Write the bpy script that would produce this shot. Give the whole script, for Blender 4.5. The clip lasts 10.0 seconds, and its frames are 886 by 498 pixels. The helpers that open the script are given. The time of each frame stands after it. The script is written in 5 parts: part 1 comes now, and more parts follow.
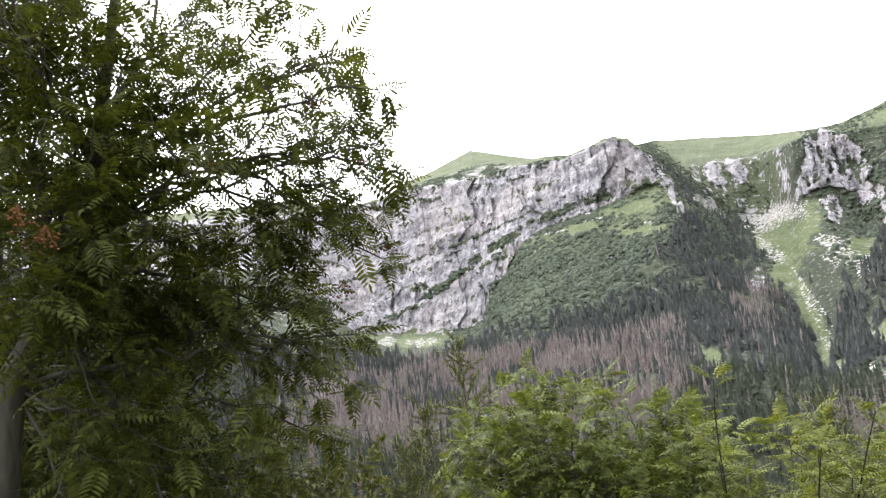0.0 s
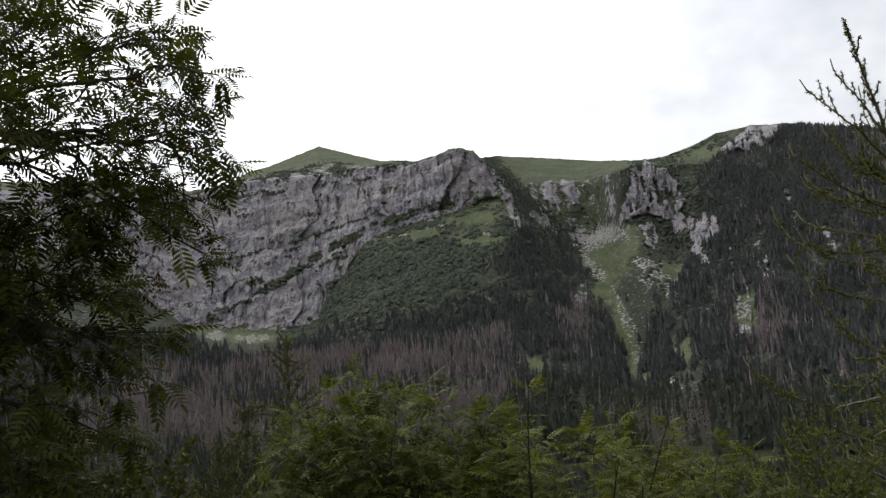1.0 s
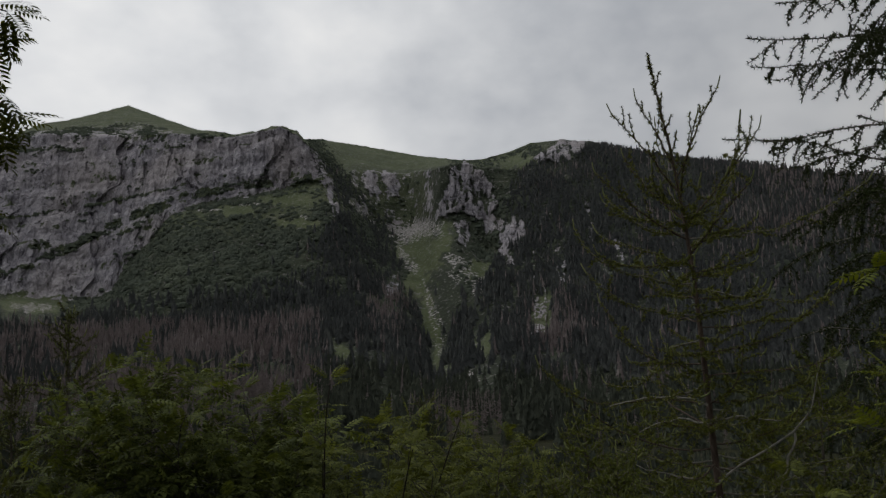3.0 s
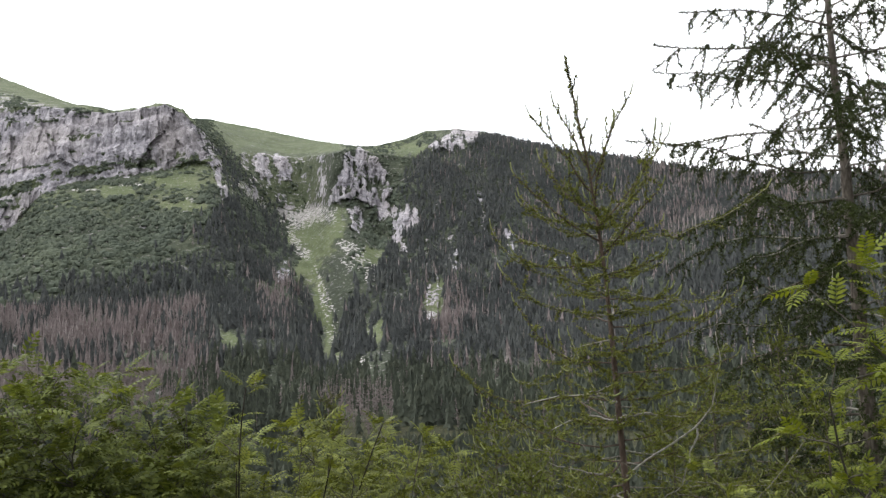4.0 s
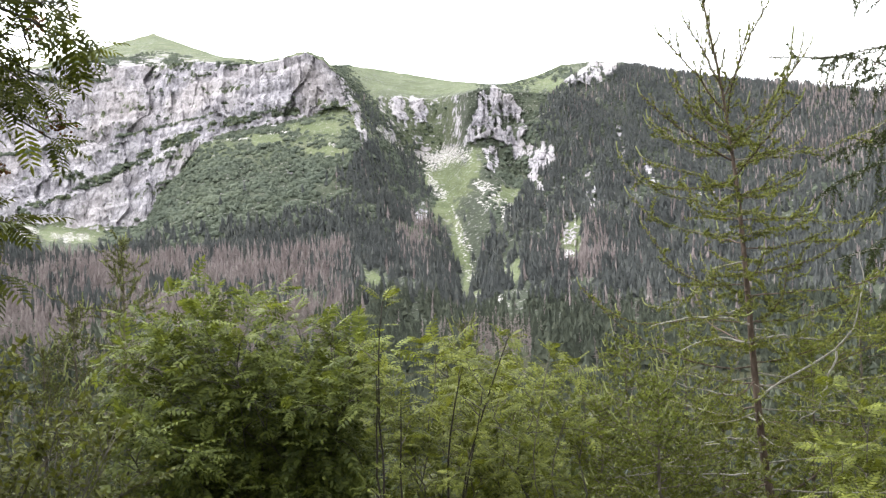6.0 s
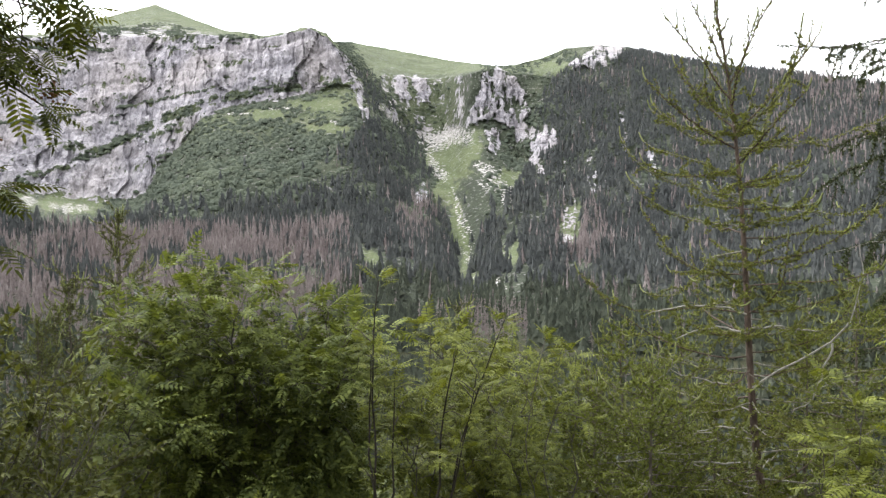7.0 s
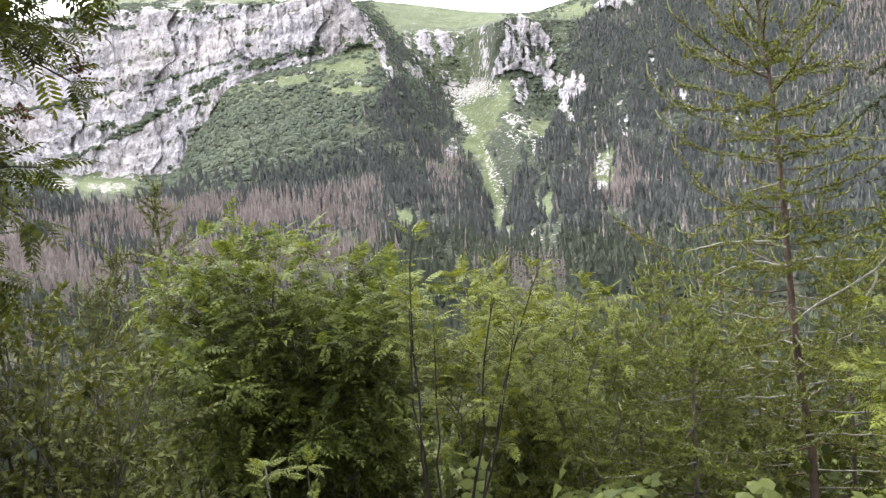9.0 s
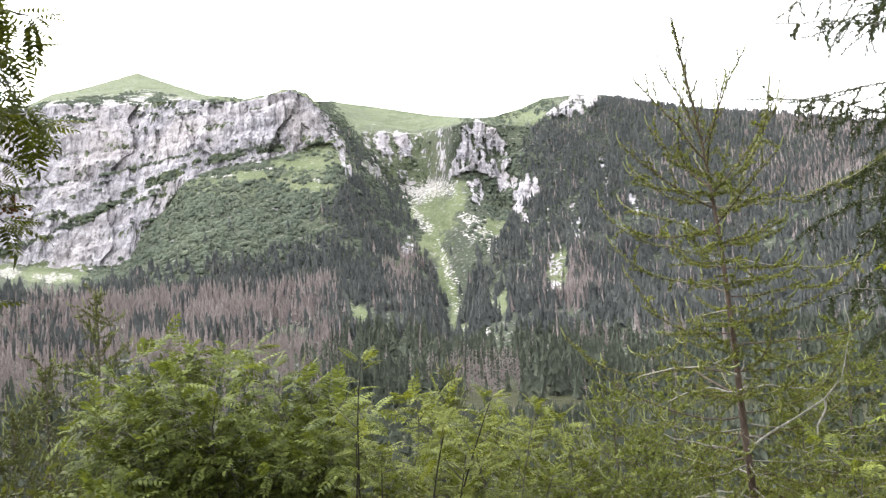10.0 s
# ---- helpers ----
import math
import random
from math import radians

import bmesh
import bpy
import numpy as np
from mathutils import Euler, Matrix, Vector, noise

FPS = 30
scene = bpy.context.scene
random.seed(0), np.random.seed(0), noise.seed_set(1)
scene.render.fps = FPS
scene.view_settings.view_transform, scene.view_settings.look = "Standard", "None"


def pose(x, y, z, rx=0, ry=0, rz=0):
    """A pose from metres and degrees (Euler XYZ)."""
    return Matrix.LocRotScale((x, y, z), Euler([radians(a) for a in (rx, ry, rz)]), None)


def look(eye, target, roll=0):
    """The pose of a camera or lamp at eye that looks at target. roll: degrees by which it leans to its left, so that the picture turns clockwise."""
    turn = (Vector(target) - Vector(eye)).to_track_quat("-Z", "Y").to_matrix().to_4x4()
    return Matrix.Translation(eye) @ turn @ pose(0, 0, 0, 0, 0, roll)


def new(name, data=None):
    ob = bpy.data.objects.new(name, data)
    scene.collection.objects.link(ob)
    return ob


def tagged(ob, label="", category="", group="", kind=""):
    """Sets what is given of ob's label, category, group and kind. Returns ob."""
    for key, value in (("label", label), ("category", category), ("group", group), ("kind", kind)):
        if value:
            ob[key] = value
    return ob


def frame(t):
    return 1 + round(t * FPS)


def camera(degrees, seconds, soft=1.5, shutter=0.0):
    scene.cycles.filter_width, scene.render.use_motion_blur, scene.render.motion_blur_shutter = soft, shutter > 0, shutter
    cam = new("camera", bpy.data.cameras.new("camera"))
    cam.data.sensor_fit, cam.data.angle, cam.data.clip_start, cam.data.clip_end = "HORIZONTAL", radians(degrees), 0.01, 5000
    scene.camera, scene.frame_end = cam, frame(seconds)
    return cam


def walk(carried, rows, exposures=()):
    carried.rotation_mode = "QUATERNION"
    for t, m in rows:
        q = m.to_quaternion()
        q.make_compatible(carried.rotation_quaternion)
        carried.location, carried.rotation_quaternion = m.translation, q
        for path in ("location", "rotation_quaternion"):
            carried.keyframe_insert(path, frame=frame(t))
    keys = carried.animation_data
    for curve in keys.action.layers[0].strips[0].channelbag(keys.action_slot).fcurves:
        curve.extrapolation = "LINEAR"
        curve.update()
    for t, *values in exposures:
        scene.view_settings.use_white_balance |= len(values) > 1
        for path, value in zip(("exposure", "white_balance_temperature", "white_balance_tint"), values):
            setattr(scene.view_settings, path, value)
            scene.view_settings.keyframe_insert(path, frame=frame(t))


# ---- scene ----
cam = camera(62.64, 10.0, soft=1.4)
PATH = [
    (0.0, pose(0.063, -0.043, 1.642, 98.97, 7.17, 17.33)),
    (0.5, pose(0.089, -0.048, 1.650, 98.51, 5.68, 9.66)),
    (1.0, pose(0.104, -0.003, 1.660, 97.71, 4.62, 4.34)),
    (1.5, pose(0.093, 0.005, 1.669, 97.76, 2.77, 5.03)),
    (2.0, pose(0.106, -0.007, 1.666, 98.35, 3.75, 3.12)),
    (2.5, pose(0.116, 0.005, 1.671, 97.16, 2.22, -3.34)),
    (3.0, pose(0.120, 0.023, 1.674, 95.95, 1.37, -10.58)),
    (3.2, pose(0.108, 0.058, 1.670, 95.60, 1.01, -14.25)),
    (4.3, pose(-0.089, 0.164, 1.801, 94.20, 1.05, -19.32)),
    (4.5, pose(-0.111, 0.150, 1.773, 93.73, 0.15, -18.87)),
    (5.0, pose(-0.132, 0.058, 1.747, 93.26, 0.63, -13.56)),
    (5.1, pose(-0.122, 0.041, 1.737, 92.32, 0.35, -13.48)),
    (5.3, pose(-0.105, 0.008, 1.718, 88.59, 0.16, -11.44)),
    (5.5, pose(-0.055, -0.023, 1.651, 87.72, 3.21, -12.71)),
    (5.7, pose(-0.020, -0.037, 1.649, 90.19, 2.50, -9.00)),
    (6.8, pose(-0.002, -0.010, 1.661, 89.85, 1.12, -7.88)),
    (7.0, pose(0.001, -0.001, 1.651, 88.76, 0.17, -8.36)),
    (7.5, pose(-0.000, 0.000, 1.650, 87.00, -0.10, -6.90)),
    (8.0, pose(-0.013, 0.007, 1.648, 87.14, 0.05, -6.63)),
    (8.5, pose(-0.010, 0.011, 1.647, 87.22, 1.03, -5.81)),
    (8.6, pose(-0.005, 0.005, 1.643, 86.91, 1.60, -5.82)),
    (9.0, pose(0.015, -0.019, 1.625, 85.39, 3.90, -5.82)),
    (9.5, pose(0.033, -0.014, 1.646, 86.63, 5.23, -7.50)),
    (9.7, pose(0.041, 0.012, 1.710, 87.63, 4.60, -5.88)),
    (10.0, pose(0.055, 0.050, 1.806, 92.81, 2.84, -9.32)),
]
EXPOSURES = [
    (0.0, 1.35), (0.2, 1.0), (0.5, 0.1), (1.0, -0.62), (1.5, -1.1), (2.0, -1.5), (2.5, -1.7), (3.2, -1.5),
    (4.3, 0.9), (4.5, 0.9), (5.0, 1.4), (5.5, 1.6), (6.8, 1.15), (7.0, 1.15), (7.5, 1.5), (8.5, 1.5), (9.0, 1.65), (9.5, 1.85), (10.0, 1.55),
]
walk(cam, PATH, EXPOSURES)
EYE = 1.65

# ---- light: an overcast sky, with a soft sun behind the cloud ----
SUN_AZ, SUN_EL = -38.0, 48.0
world = bpy.data.worlds.new("overcast_sky")
scene.world = world
world.use_nodes = True


def build_world():
    nt = world.node_tree
    nt.nodes.clear()
    n, link = nt.nodes.new, nt.links.new
    out, bg = n("ShaderNodeOutputWorld"), n("ShaderNodeBackground")
    sky = n("ShaderNodeTexSky")
    sky.sky_type, sky.sun_disc = "NISHITA", False
    sky.sun_elevation, sky.sun_rotation = radians(SUN_EL), radians(SUN_AZ)
    coord = n("ShaderNodeTexCoord")
    mapping = n("ShaderNodeMapping")
    mapping.inputs["Scale"].default_value = (1.0, 1.0, 1.5)
    mapping.inputs["Location"].default_value = (0.31, 0.4, 0.2)
    link(coord.outputs["Generated"], mapping.inputs["Vector"])
    big, fine = n("ShaderNodeTexNoise"), n("ShaderNodeTexNoise")
    big.inputs["Scale"].default_value, big.inputs["Detail"].default_value = 2.8, 5.0
    fine.inputs["Scale"].default_value, fine.inputs["Detail"].default_value = 7.0, 6.0
    link(mapping.outputs[0], big.inputs["Vector"])
    link(mapping.outputs[0], fine.inputs["Vector"])
    mixed = n("ShaderNodeMix")
    mixed.inputs[0].default_value = 0.45
    link(big.outputs[0], mixed.inputs[2])
    link(fine.outputs[0], mixed.inputs[3])
    # a thicker bank of cloud over the saddle
    dot = n("ShaderNodeVectorMath")
    dot.operation = "DOT_PRODUCT"
    bank = Vector((math.sin(radians(21)) * math.cos(radians(23)), math.cos(radians(21)) * math.cos(radians(23)), math.sin(radians(23))))
    dot.inputs[1].default_value = bank
    norm = n("ShaderNodeVectorMath")
    norm.operation = "NORMALIZE"
    link(coord.outputs["Generated"], norm.inputs[0])
    link(norm.outputs[0], dot.inputs[0])
    fall = n("ShaderNodeMapRange")
    fall.interpolation_type = "SMOOTHSTEP"
    fall.inputs["From Min"].default_value, fall.inputs["From Max"].default_value = 0.93, 1.0
    fall.inputs["To Min"].default_value, fall.inputs["To Max"].default_value = 0.0, 0.17
    link(dot.outputs["Value"], fall.inputs["Value"])
    sub = n("ShaderNodeMath")
    sub.operation = "SUBTRACT"
    link(mixed.outputs[0], sub.inputs[0])
    link(fall.outputs[0], sub.inputs[1])
    ramp = n("ShaderNodeValToRGB")
    e = ramp.color_ramp.elements
    e[0].position, e[0].color = 0.24, (0.92, 0.96, 1.03, 1)
    e[1].position, e[1].color = 0.62, (1.75, 1.74, 1.72, 1)
    m = ramp.color_ramp.elements.new(0.46)
    m.color = (1.42, 1.44, 1.47, 1)
    link(sub.outputs[0], ramp.inputs[0])
    # thinner, brighter cloud on the sun's side; unseen sky behind dimmed to darken surfaces
    toward = n("ShaderNodeVectorMath")
    toward.operation = "DOT_PRODUCT"
    toward.inputs[1].default_value = (math.sin(radians(SUN_AZ)) * 0.85, math.cos(radians(SUN_AZ)) * 0.85, 0.5)
    link(norm.outputs[0], toward.inputs[0])
    side = n("ShaderNodeMapRange")
    side.interpolation_type = "SMOOTHSTEP"
    side.inputs["From Min"].default_value, side.inputs["From Max"].default_value = -0.4, 1.0
    side.inputs["To Min"].default_value, side.inputs["To Max"].default_value = 0.42, 1.62
    link(toward.outputs["Value"], side.inputs["Value"])
    lit = n("ShaderNodeVectorMath")
    lit.operation = "SCALE"
    link(ramp.outputs[0], lit.inputs[0])
    link(side.outputs[0], lit.inputs["Scale"])
    dim = n("ShaderNodeMix")
    dim.data_type = "RGBA"
    dim.inputs[0].default_value = 0.94
    weak = n("ShaderNodeVectorMath")
    weak.operation = "SCALE"
    weak.inputs["Scale"].default_value = 0.10
    link(sky.outputs[0], weak.inputs[0])
    link(weak.outputs[0], dim.inputs[6])
    link(lit.outputs[0], dim.inputs[7])
    link(dim.outputs[2], bg.inputs["Color"])
    bg.inputs["Strength"].default_value = 1.0
    link(bg.outputs[0], out.inputs["Surface"])


build_world()
sun_data = bpy.data.lights.new("sun", "SUN")
sun_data.energy, sun_data.angle, sun_data.color = 0.7, radians(20), (1.0, 0.96, 0.9)
sun = new("sun", sun_data)
sun.matrix_world = look((0, 0, 0), (-math.sin(radians(SUN_AZ)) * math.cos(radians(SUN_EL)), -math.cos(radians(SUN_AZ)) * math.cos(radians(SUN_EL)), -math.sin(radians(SUN_EL))))


# ---- materials ----
def material(name, rough=0.8, spec=0.3):
    m = bpy.data.materials.new(name)
    m.use_nodes = True
    nt = m.node_tree
    b = nt.nodes["Principled BSDF"]
    b.inputs["Roughness"].default_value = rough
    b.inputs["Specular IOR Level"].default_value = spec
    return m, nt, b


def noise_node(nt, scale, detail=4.0, stretch=(1, 1, 1), coord="Object", distort=0.0, tilt=0.0):
    tc, mp, nz = nt.nodes.new("ShaderNodeTexCoord"), nt.nodes.new("ShaderNodeMapping"), nt.nodes.new("ShaderNodeTexNoise")
    mp.inputs["Scale"].default_value = stretch
    source = tc.outputs[coord]
    if tilt:
        lean = nt.nodes.new("ShaderNodeMapping")
        lean.inputs["Rotation"].default_value = (0, radians(tilt), 0)
        nt.links.new(source, lean.inputs["Vector"])
        source = lean.outputs[0]
    nt.links.new(source, mp.inputs["Vector"])
    nt.links.new(mp.outputs[0], nz.inputs["Vector"])
    nz.inputs["Scale"].default_value, nz.inputs["Detail"].default_value, nz.inputs["Distortion"].default_value = scale, detail, distort
    return nz.outputs[0]


def ramp_node(nt, fac, stops):
    r = nt.nodes.new("ShaderNodeValToRGB")
    e = r.color_ramp.elements
    while len(e) < len(stops):
        e.new(0.5)
    for el, (p, c) in zip(e, stops):
        el.position, el.color = p, (*c, 1)
    nt.links.new(fac, r.inputs[0])
    return r.outputs[0]


def mix_node(nt, fac, a, b, mode="MIX"):
    m = nt.nodes.new("ShaderNodeMix")
    m.data_type, m.blend_type = "RGBA", mode
    for src, slot in ((fac, 0), (a, 6), (b, 7)):
        if isinstance(src, (int, float)):
            m.inputs[slot].default_value = src
        elif isinstance(src, tuple):
            m.inputs[slot].default_value = (*src, 1)
        else:
            nt.links.new(src, m.inputs[slot])
    return m.outputs[2]


def math_node(nt, op, a, b=0.0, clamp=False):
    m = nt.nodes.new("ShaderNodeMath")
    m.operation, m.use_clamp = op, clamp
    for src, slot in ((a, 0), (b, 1)):
        if isinstance(src, (int, float)):
            m.inputs[slot].default_value = src
        else:
            nt.links.new(src, m.inputs[slot])
    return m.outputs[0]


def bump_node(nt, b, height, strength, distance):
    bp = nt.nodes.new("ShaderNodeBump")
    bp.inputs["Strength"].default_value, bp.inputs["Distance"].default_value = strength, distance
    nt.links.new(height, bp.inputs["Height"])
    nt.links.new(bp.outputs[0], b.inputs["Normal"])


def leaf_material(name, dark, light, glow=0.35, rough=0.5, per="island"):
    """Foliage that lets some light through, each leaf of a slightly different green."""
    m, nt, b = material(name, rough + 0.1, 0.12)
    if per == "island":
        rnd = nt.nodes.new("ShaderNodeNewGeometry").outputs["Random Per Island"]
    else:
        rnd = nt.nodes.new("ShaderNodeObjectInfo").outputs["Random"]
    patch = noise_node(nt, 1.7, 2.0)
    fac = math_node(nt, "ADD", math_node(nt, "MULTIPLY", rnd, 0.55), math_node(nt, "MULTIPLY", patch, 0.5), True)
    col = ramp_node(nt, fac, [(0.15, dark), (0.85, light)])
    nt.links.new(col, b.inputs["Base Color"])
    tr = nt.nodes.new("ShaderNodeBsdfTranslucent")
    lighter = mix_node(nt, 1.0, col, (1.25, 1.2, 0.55), "MULTIPLY")
    nt.links.new(lighter, tr.inputs["Color"])
    ms = nt.nodes.new("ShaderNodeMixShader")
    ms.inputs[0].default_value = glow
    nt.links.new(b.outputs[0], ms.inputs[1])
    nt.links.new(tr.outputs[0], ms.inputs[2])
    nt.links.new(ms.outputs[0], nt.nodes["Material Output"].inputs["Surface"])
    return m


def bark_material(name, dark, light, scale=30.0):
    m, nt, b = material(name, 0.9, 0.2)
    f = noise_node(nt, scale, 6.0, (1, 1, 0.25))
    g = noise_node(nt, scale * 0.12, 3.0)
    col = ramp_node(nt, math_node(nt, "ADD", math_node(nt, "MULTIPLY", f, 0.6), math_node(nt, "MULTIPLY", g, 0.4)), [(0.35, dark), (0.65, light)])
    nt.links.new(col, b.inputs["Base Color"])
    bump_node(nt, b, f, 0.6, 0.004)
    return m


def far_tree_material(name, stops, scale=0.02):
    m, nt, b = material(name, 0.9, 0.1)
    rnd = nt.nodes.new("ShaderNodeNewGeometry").outputs["Random Per Island"]
    patch = noise_node(nt, scale, 3.0)
    fac = math_node(nt, "ADD", math_node(nt, "MULTIPLY", rnd, 0.32), math_node(nt, "MULTIPLY", patch, 0.68))
    tone = ramp_node(nt, noise_node(nt, 0.9, 5.0), [(0.35, (0.84, 0.84, 0.84)), (0.65, (1.14, 1.14, 1.12))])
    nt.links.new(mix_node(nt, 1.0, ramp_node(nt, fac, stops), tone, "MULTIPLY"), b.inputs["Base Color"])
    return m


def terrain_material():
    m, nt, b = material("mountain_ground", 0.92, 0.15)

    def attr(name):
        a = nt.nodes.new("ShaderNodeAttribute")
        a.attribute_name = name
        return a.outputs["Fac"]

    rock_w, grass_w, scree_w, shaded_soil_w = attr("rock"), attr("grass"), attr("scree"), attr("shaded_soil")
    # limestone: pale, with darker upright water streaks and sloping beds
    streak = noise_node(nt, 0.075, 8.0, (1, 1, 0.2), distort=0.5)
    beds = noise_node(nt, 0.055, 8.0, (0.3, 0.3, 1.5), distort=0.8, tilt=-14)
    blot = noise_node(nt, 0.012, 5.0)
    grain = noise_node(nt, 0.32, 6.0)
    f = math_node(nt, "ADD", math_node(nt, "MULTIPLY", streak, 0.44), math_node(nt, "MULTIPLY", beds, 0.32))
    f = math_node(nt, "ADD", f, math_node(nt, "MULTIPLY", grain, 0.24))
    rock = ramp_node(nt, f, [(0.36, (0.248, 0.237, 0.264)), (0.44, (0.372, 0.356, 0.388)), (0.52, (0.452, 0.434, 0.468)), (0.64, (0.555, 0.537, 0.57))])
    # joints in the limestone
    tc, mp = nt.nodes.new("ShaderNodeTexCoord"), nt.nodes.new("ShaderNodeMapping")
    mp.inputs["Scale"].default_value = (1, 1, 0.5)
    warp = nt.nodes.new("ShaderNodeMix")
    warp.data_type, warp.blend_type = "RGBA", "LINEAR_LIGHT"
    warp.inputs[0].default_value = 9.0
    wn = nt.nodes.new("ShaderNodeTexNoise")
    wn.inputs["Scale"].default_value, wn.inputs["Detail"].default_value = 0.06, 5.0
    nt.links.new(tc.outputs["Object"], wn.inputs["Vector"])
    nt.links.new(tc.outputs["Object"], warp.inputs[6])
    nt.links.new(wn.outputs["Color"], warp.inputs[7])
    nt.links.new(warp.outputs[2], mp.inputs["Vector"])
    cells = nt.nodes.new("ShaderNodeTexVoronoi")
    cells.feature = "DISTANCE_TO_EDGE"
    cells.inputs["Scale"].default_value = 0.085
    nt.links.new(mp.outputs[0], cells.inputs["Vector"])
    joint = ramp_node(nt, cells.outputs["Distance"], [(0.0, (0.34, 0.34, 0.36)), (0.07, (1, 1, 1))])
    rock = mix_node(nt, 0.6, rock, joint, "MULTIPLY")
    fine_mp = nt.nodes.new("ShaderNodeMapping")
    fine_mp.inputs["Scale"].default_value = (1, 1, 0.35)
    nt.links.new(warp.outputs[2], fine_mp.inputs["Vector"])
    chips = nt.nodes.new("ShaderNodeTexVoronoi")
    chips.feature = "DISTANCE_TO_EDGE"
    chips.inputs["Scale"].default_value = 0.24
    nt.links.new(fine_mp.outputs[0], chips.inputs["Vector"])
    crack = ramp_node(nt, chips.outputs["Distance"], [(0.0, (0.30, 0.30, 0.33)), (0.09, (1, 1, 1))])
    rock = mix_node(nt, math_node(nt, "MULTIPLY", blot, 0.95, True), rock, crack, "MULTIPLY")
    faces = nt.nodes.new("ShaderNodeTexVoronoi")
    faces.inputs["Scale"].default_value = 0.16
    nt.links.new(fine_mp.outputs[0], faces.inputs["Vector"])
    rock = mix_node(nt, 0.55, rock, ramp_node(nt, faces.outputs["Color"], [(0.2, (0.72, 0.71, 0.73)), (0.8, (1.18, 1.17, 1.16))]), "MULTIPLY")
    drip = ramp_node(nt, noise_node(nt, 0.11, 4.0, (1, 1, 0.07), distort=0.3), [(0.40, (0.45, 0.45, 0.47)), (0.50, (1, 1, 1))])
    rock = mix_node(nt, 0.62, rock, drip, "MULTIPLY")
    band = ramp_node(nt, noise_node(nt, 0.022, 6.0, (0.35, 0.35, 1.6), distort=0.5, tilt=-14), [(0.40, (0.62, 0.62, 0.64)), (0.56, (1.0, 1.0, 1.0))])
    rock = mix_node(nt, 0.55, rock, band, "MULTIPLY")
    rock = mix_node(nt, math_node(nt, "MULTIPLY", ramp_node(nt, blot, [(0.45, (0, 0, 0)), (0.65, (1, 1, 1))]), 0.35), rock, (0.47, 0.42, 0.40))
    # meadow
    g1 = noise_node(nt, 0.03, 6.0)
    g2 = noise_node(nt, 0.5, 5.0)
    gf = math_node(nt, "ADD", math_node(nt, "MULTIPLY", g1, 0.6), math_node(nt, "MULTIPLY", g2, 0.4))
    meadow = ramp_node(nt, gf, [(0.35, (0.066, 0.082, 0.043)), (0.5, (0.094, 0.115, 0.057)), (0.66, (0.134, 0.147, 0.084))])
    # soil and needles under dwarf pine and woods
    floor = ramp_node(nt, gf, [(0.35, (0.034, 0.041, 0.030)), (0.55, (0.052, 0.062, 0.042)), (0.7, (0.078, 0.086, 0.058))])
    scree = ramp_node(nt, grain, [(0.35, (0.20, 0.19, 0.185)), (0.6, (0.46, 0.44, 0.43))])
    col = mix_node(nt, grass_w, floor, meadow)
    # broken edges: the cover gives way in tufts
    tufts = math_node(nt, "ADD", math_node(nt, "MULTIPLY", noise_node(nt, 0.16, 6.0, (1, 1, 0.8)), 0.6), math_node(nt, "MULTIPLY", noise_node(nt, 0.05, 5.0, (1, 1, 0.7)), 0.4))
    tufts = ramp_node(nt, tufts, [(0.36, (0, 0, 0)), (0.62, (1, 1, 1))])
    rock_f = math_node(nt, "MULTIPLY", math_node(nt, "SUBTRACT", math_node(nt, "ADD", rock_w, tufts), 0.93), 6.0, True)
    col = mix_node(nt, rock_f, col, rock)
    stones = ramp_node(nt, noise_node(nt, 0.3, 5.0), [(0.36, (0, 0, 0)), (0.62, (1, 1, 1))])
    col = mix_node(nt, math_node(nt, "MULTIPLY", math_node(nt, "SUBTRACT", math_node(nt, "ADD", scree_w, stones), 0.95), 6.0, True), col, scree)
    # dark leaf mould below the path, with shade beneath the growth in its colour
    shaded_mould = ramp_node(nt, noise_node(nt, 1.3, 6.0), [(0.35, (0.022, 0.020, 0.012)), (0.65, (0.045, 0.050, 0.022))])
    col = mix_node(nt, shaded_soil_w, col, shaded_mould)
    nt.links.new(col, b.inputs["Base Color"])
    hgt = math_node(nt, "ADD", math_node(nt, "MULTIPLY", f, 1.0), math_node(nt, "MULTIPLY", grain, 0.35))
    bump_node(nt, b, hgt, 0.8, 4.0)
    return m


MAT_GROUND = terrain_material()
# far spruce and dwarf pine greens: greyed and blued, with haze in the colour
MAT_SPRUCE_FAR = far_tree_material("hazy_spruce_needles", [(0.25, (0.057, 0.062, 0.064)), (0.55, (0.082, 0.088, 0.088)), (0.8, (0.116, 0.124, 0.112))])
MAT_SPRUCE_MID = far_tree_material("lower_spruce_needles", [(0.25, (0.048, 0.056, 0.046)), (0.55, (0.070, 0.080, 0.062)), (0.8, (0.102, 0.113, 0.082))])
MAT_DEAD_FAR = far_tree_material("dead_spruce_wood", [(0.25, (0.17, 0.142, 0.142)), (0.55, (0.245, 0.208, 0.206)), (0.8, (0.33, 0.295, 0.288))])
MAT_PINE_FAR = far_tree_material("hazy_dwarf_pine", [(0.25, (0.064, 0.077, 0.062)), (0.55, (0.086, 0.102, 0.077)), (0.8, (0.116, 0.134, 0.095))])
MAT_ROWAN = leaf_material("rowan_leaf", (0.036, 0.050, 0.019), (0.168, 0.198, 0.050), 0.30)
MAT_ROWAN_ONE = leaf_material("rowan_leaf_single", (0.036, 0.050, 0.019), (0.168, 0.198, 0.050), 0.30, per="object")
MAT_OLD = leaf_material("old_rowan_leaf", (0.023, 0.030, 0.010), (0.112, 0.127, 0.028), 0.32)
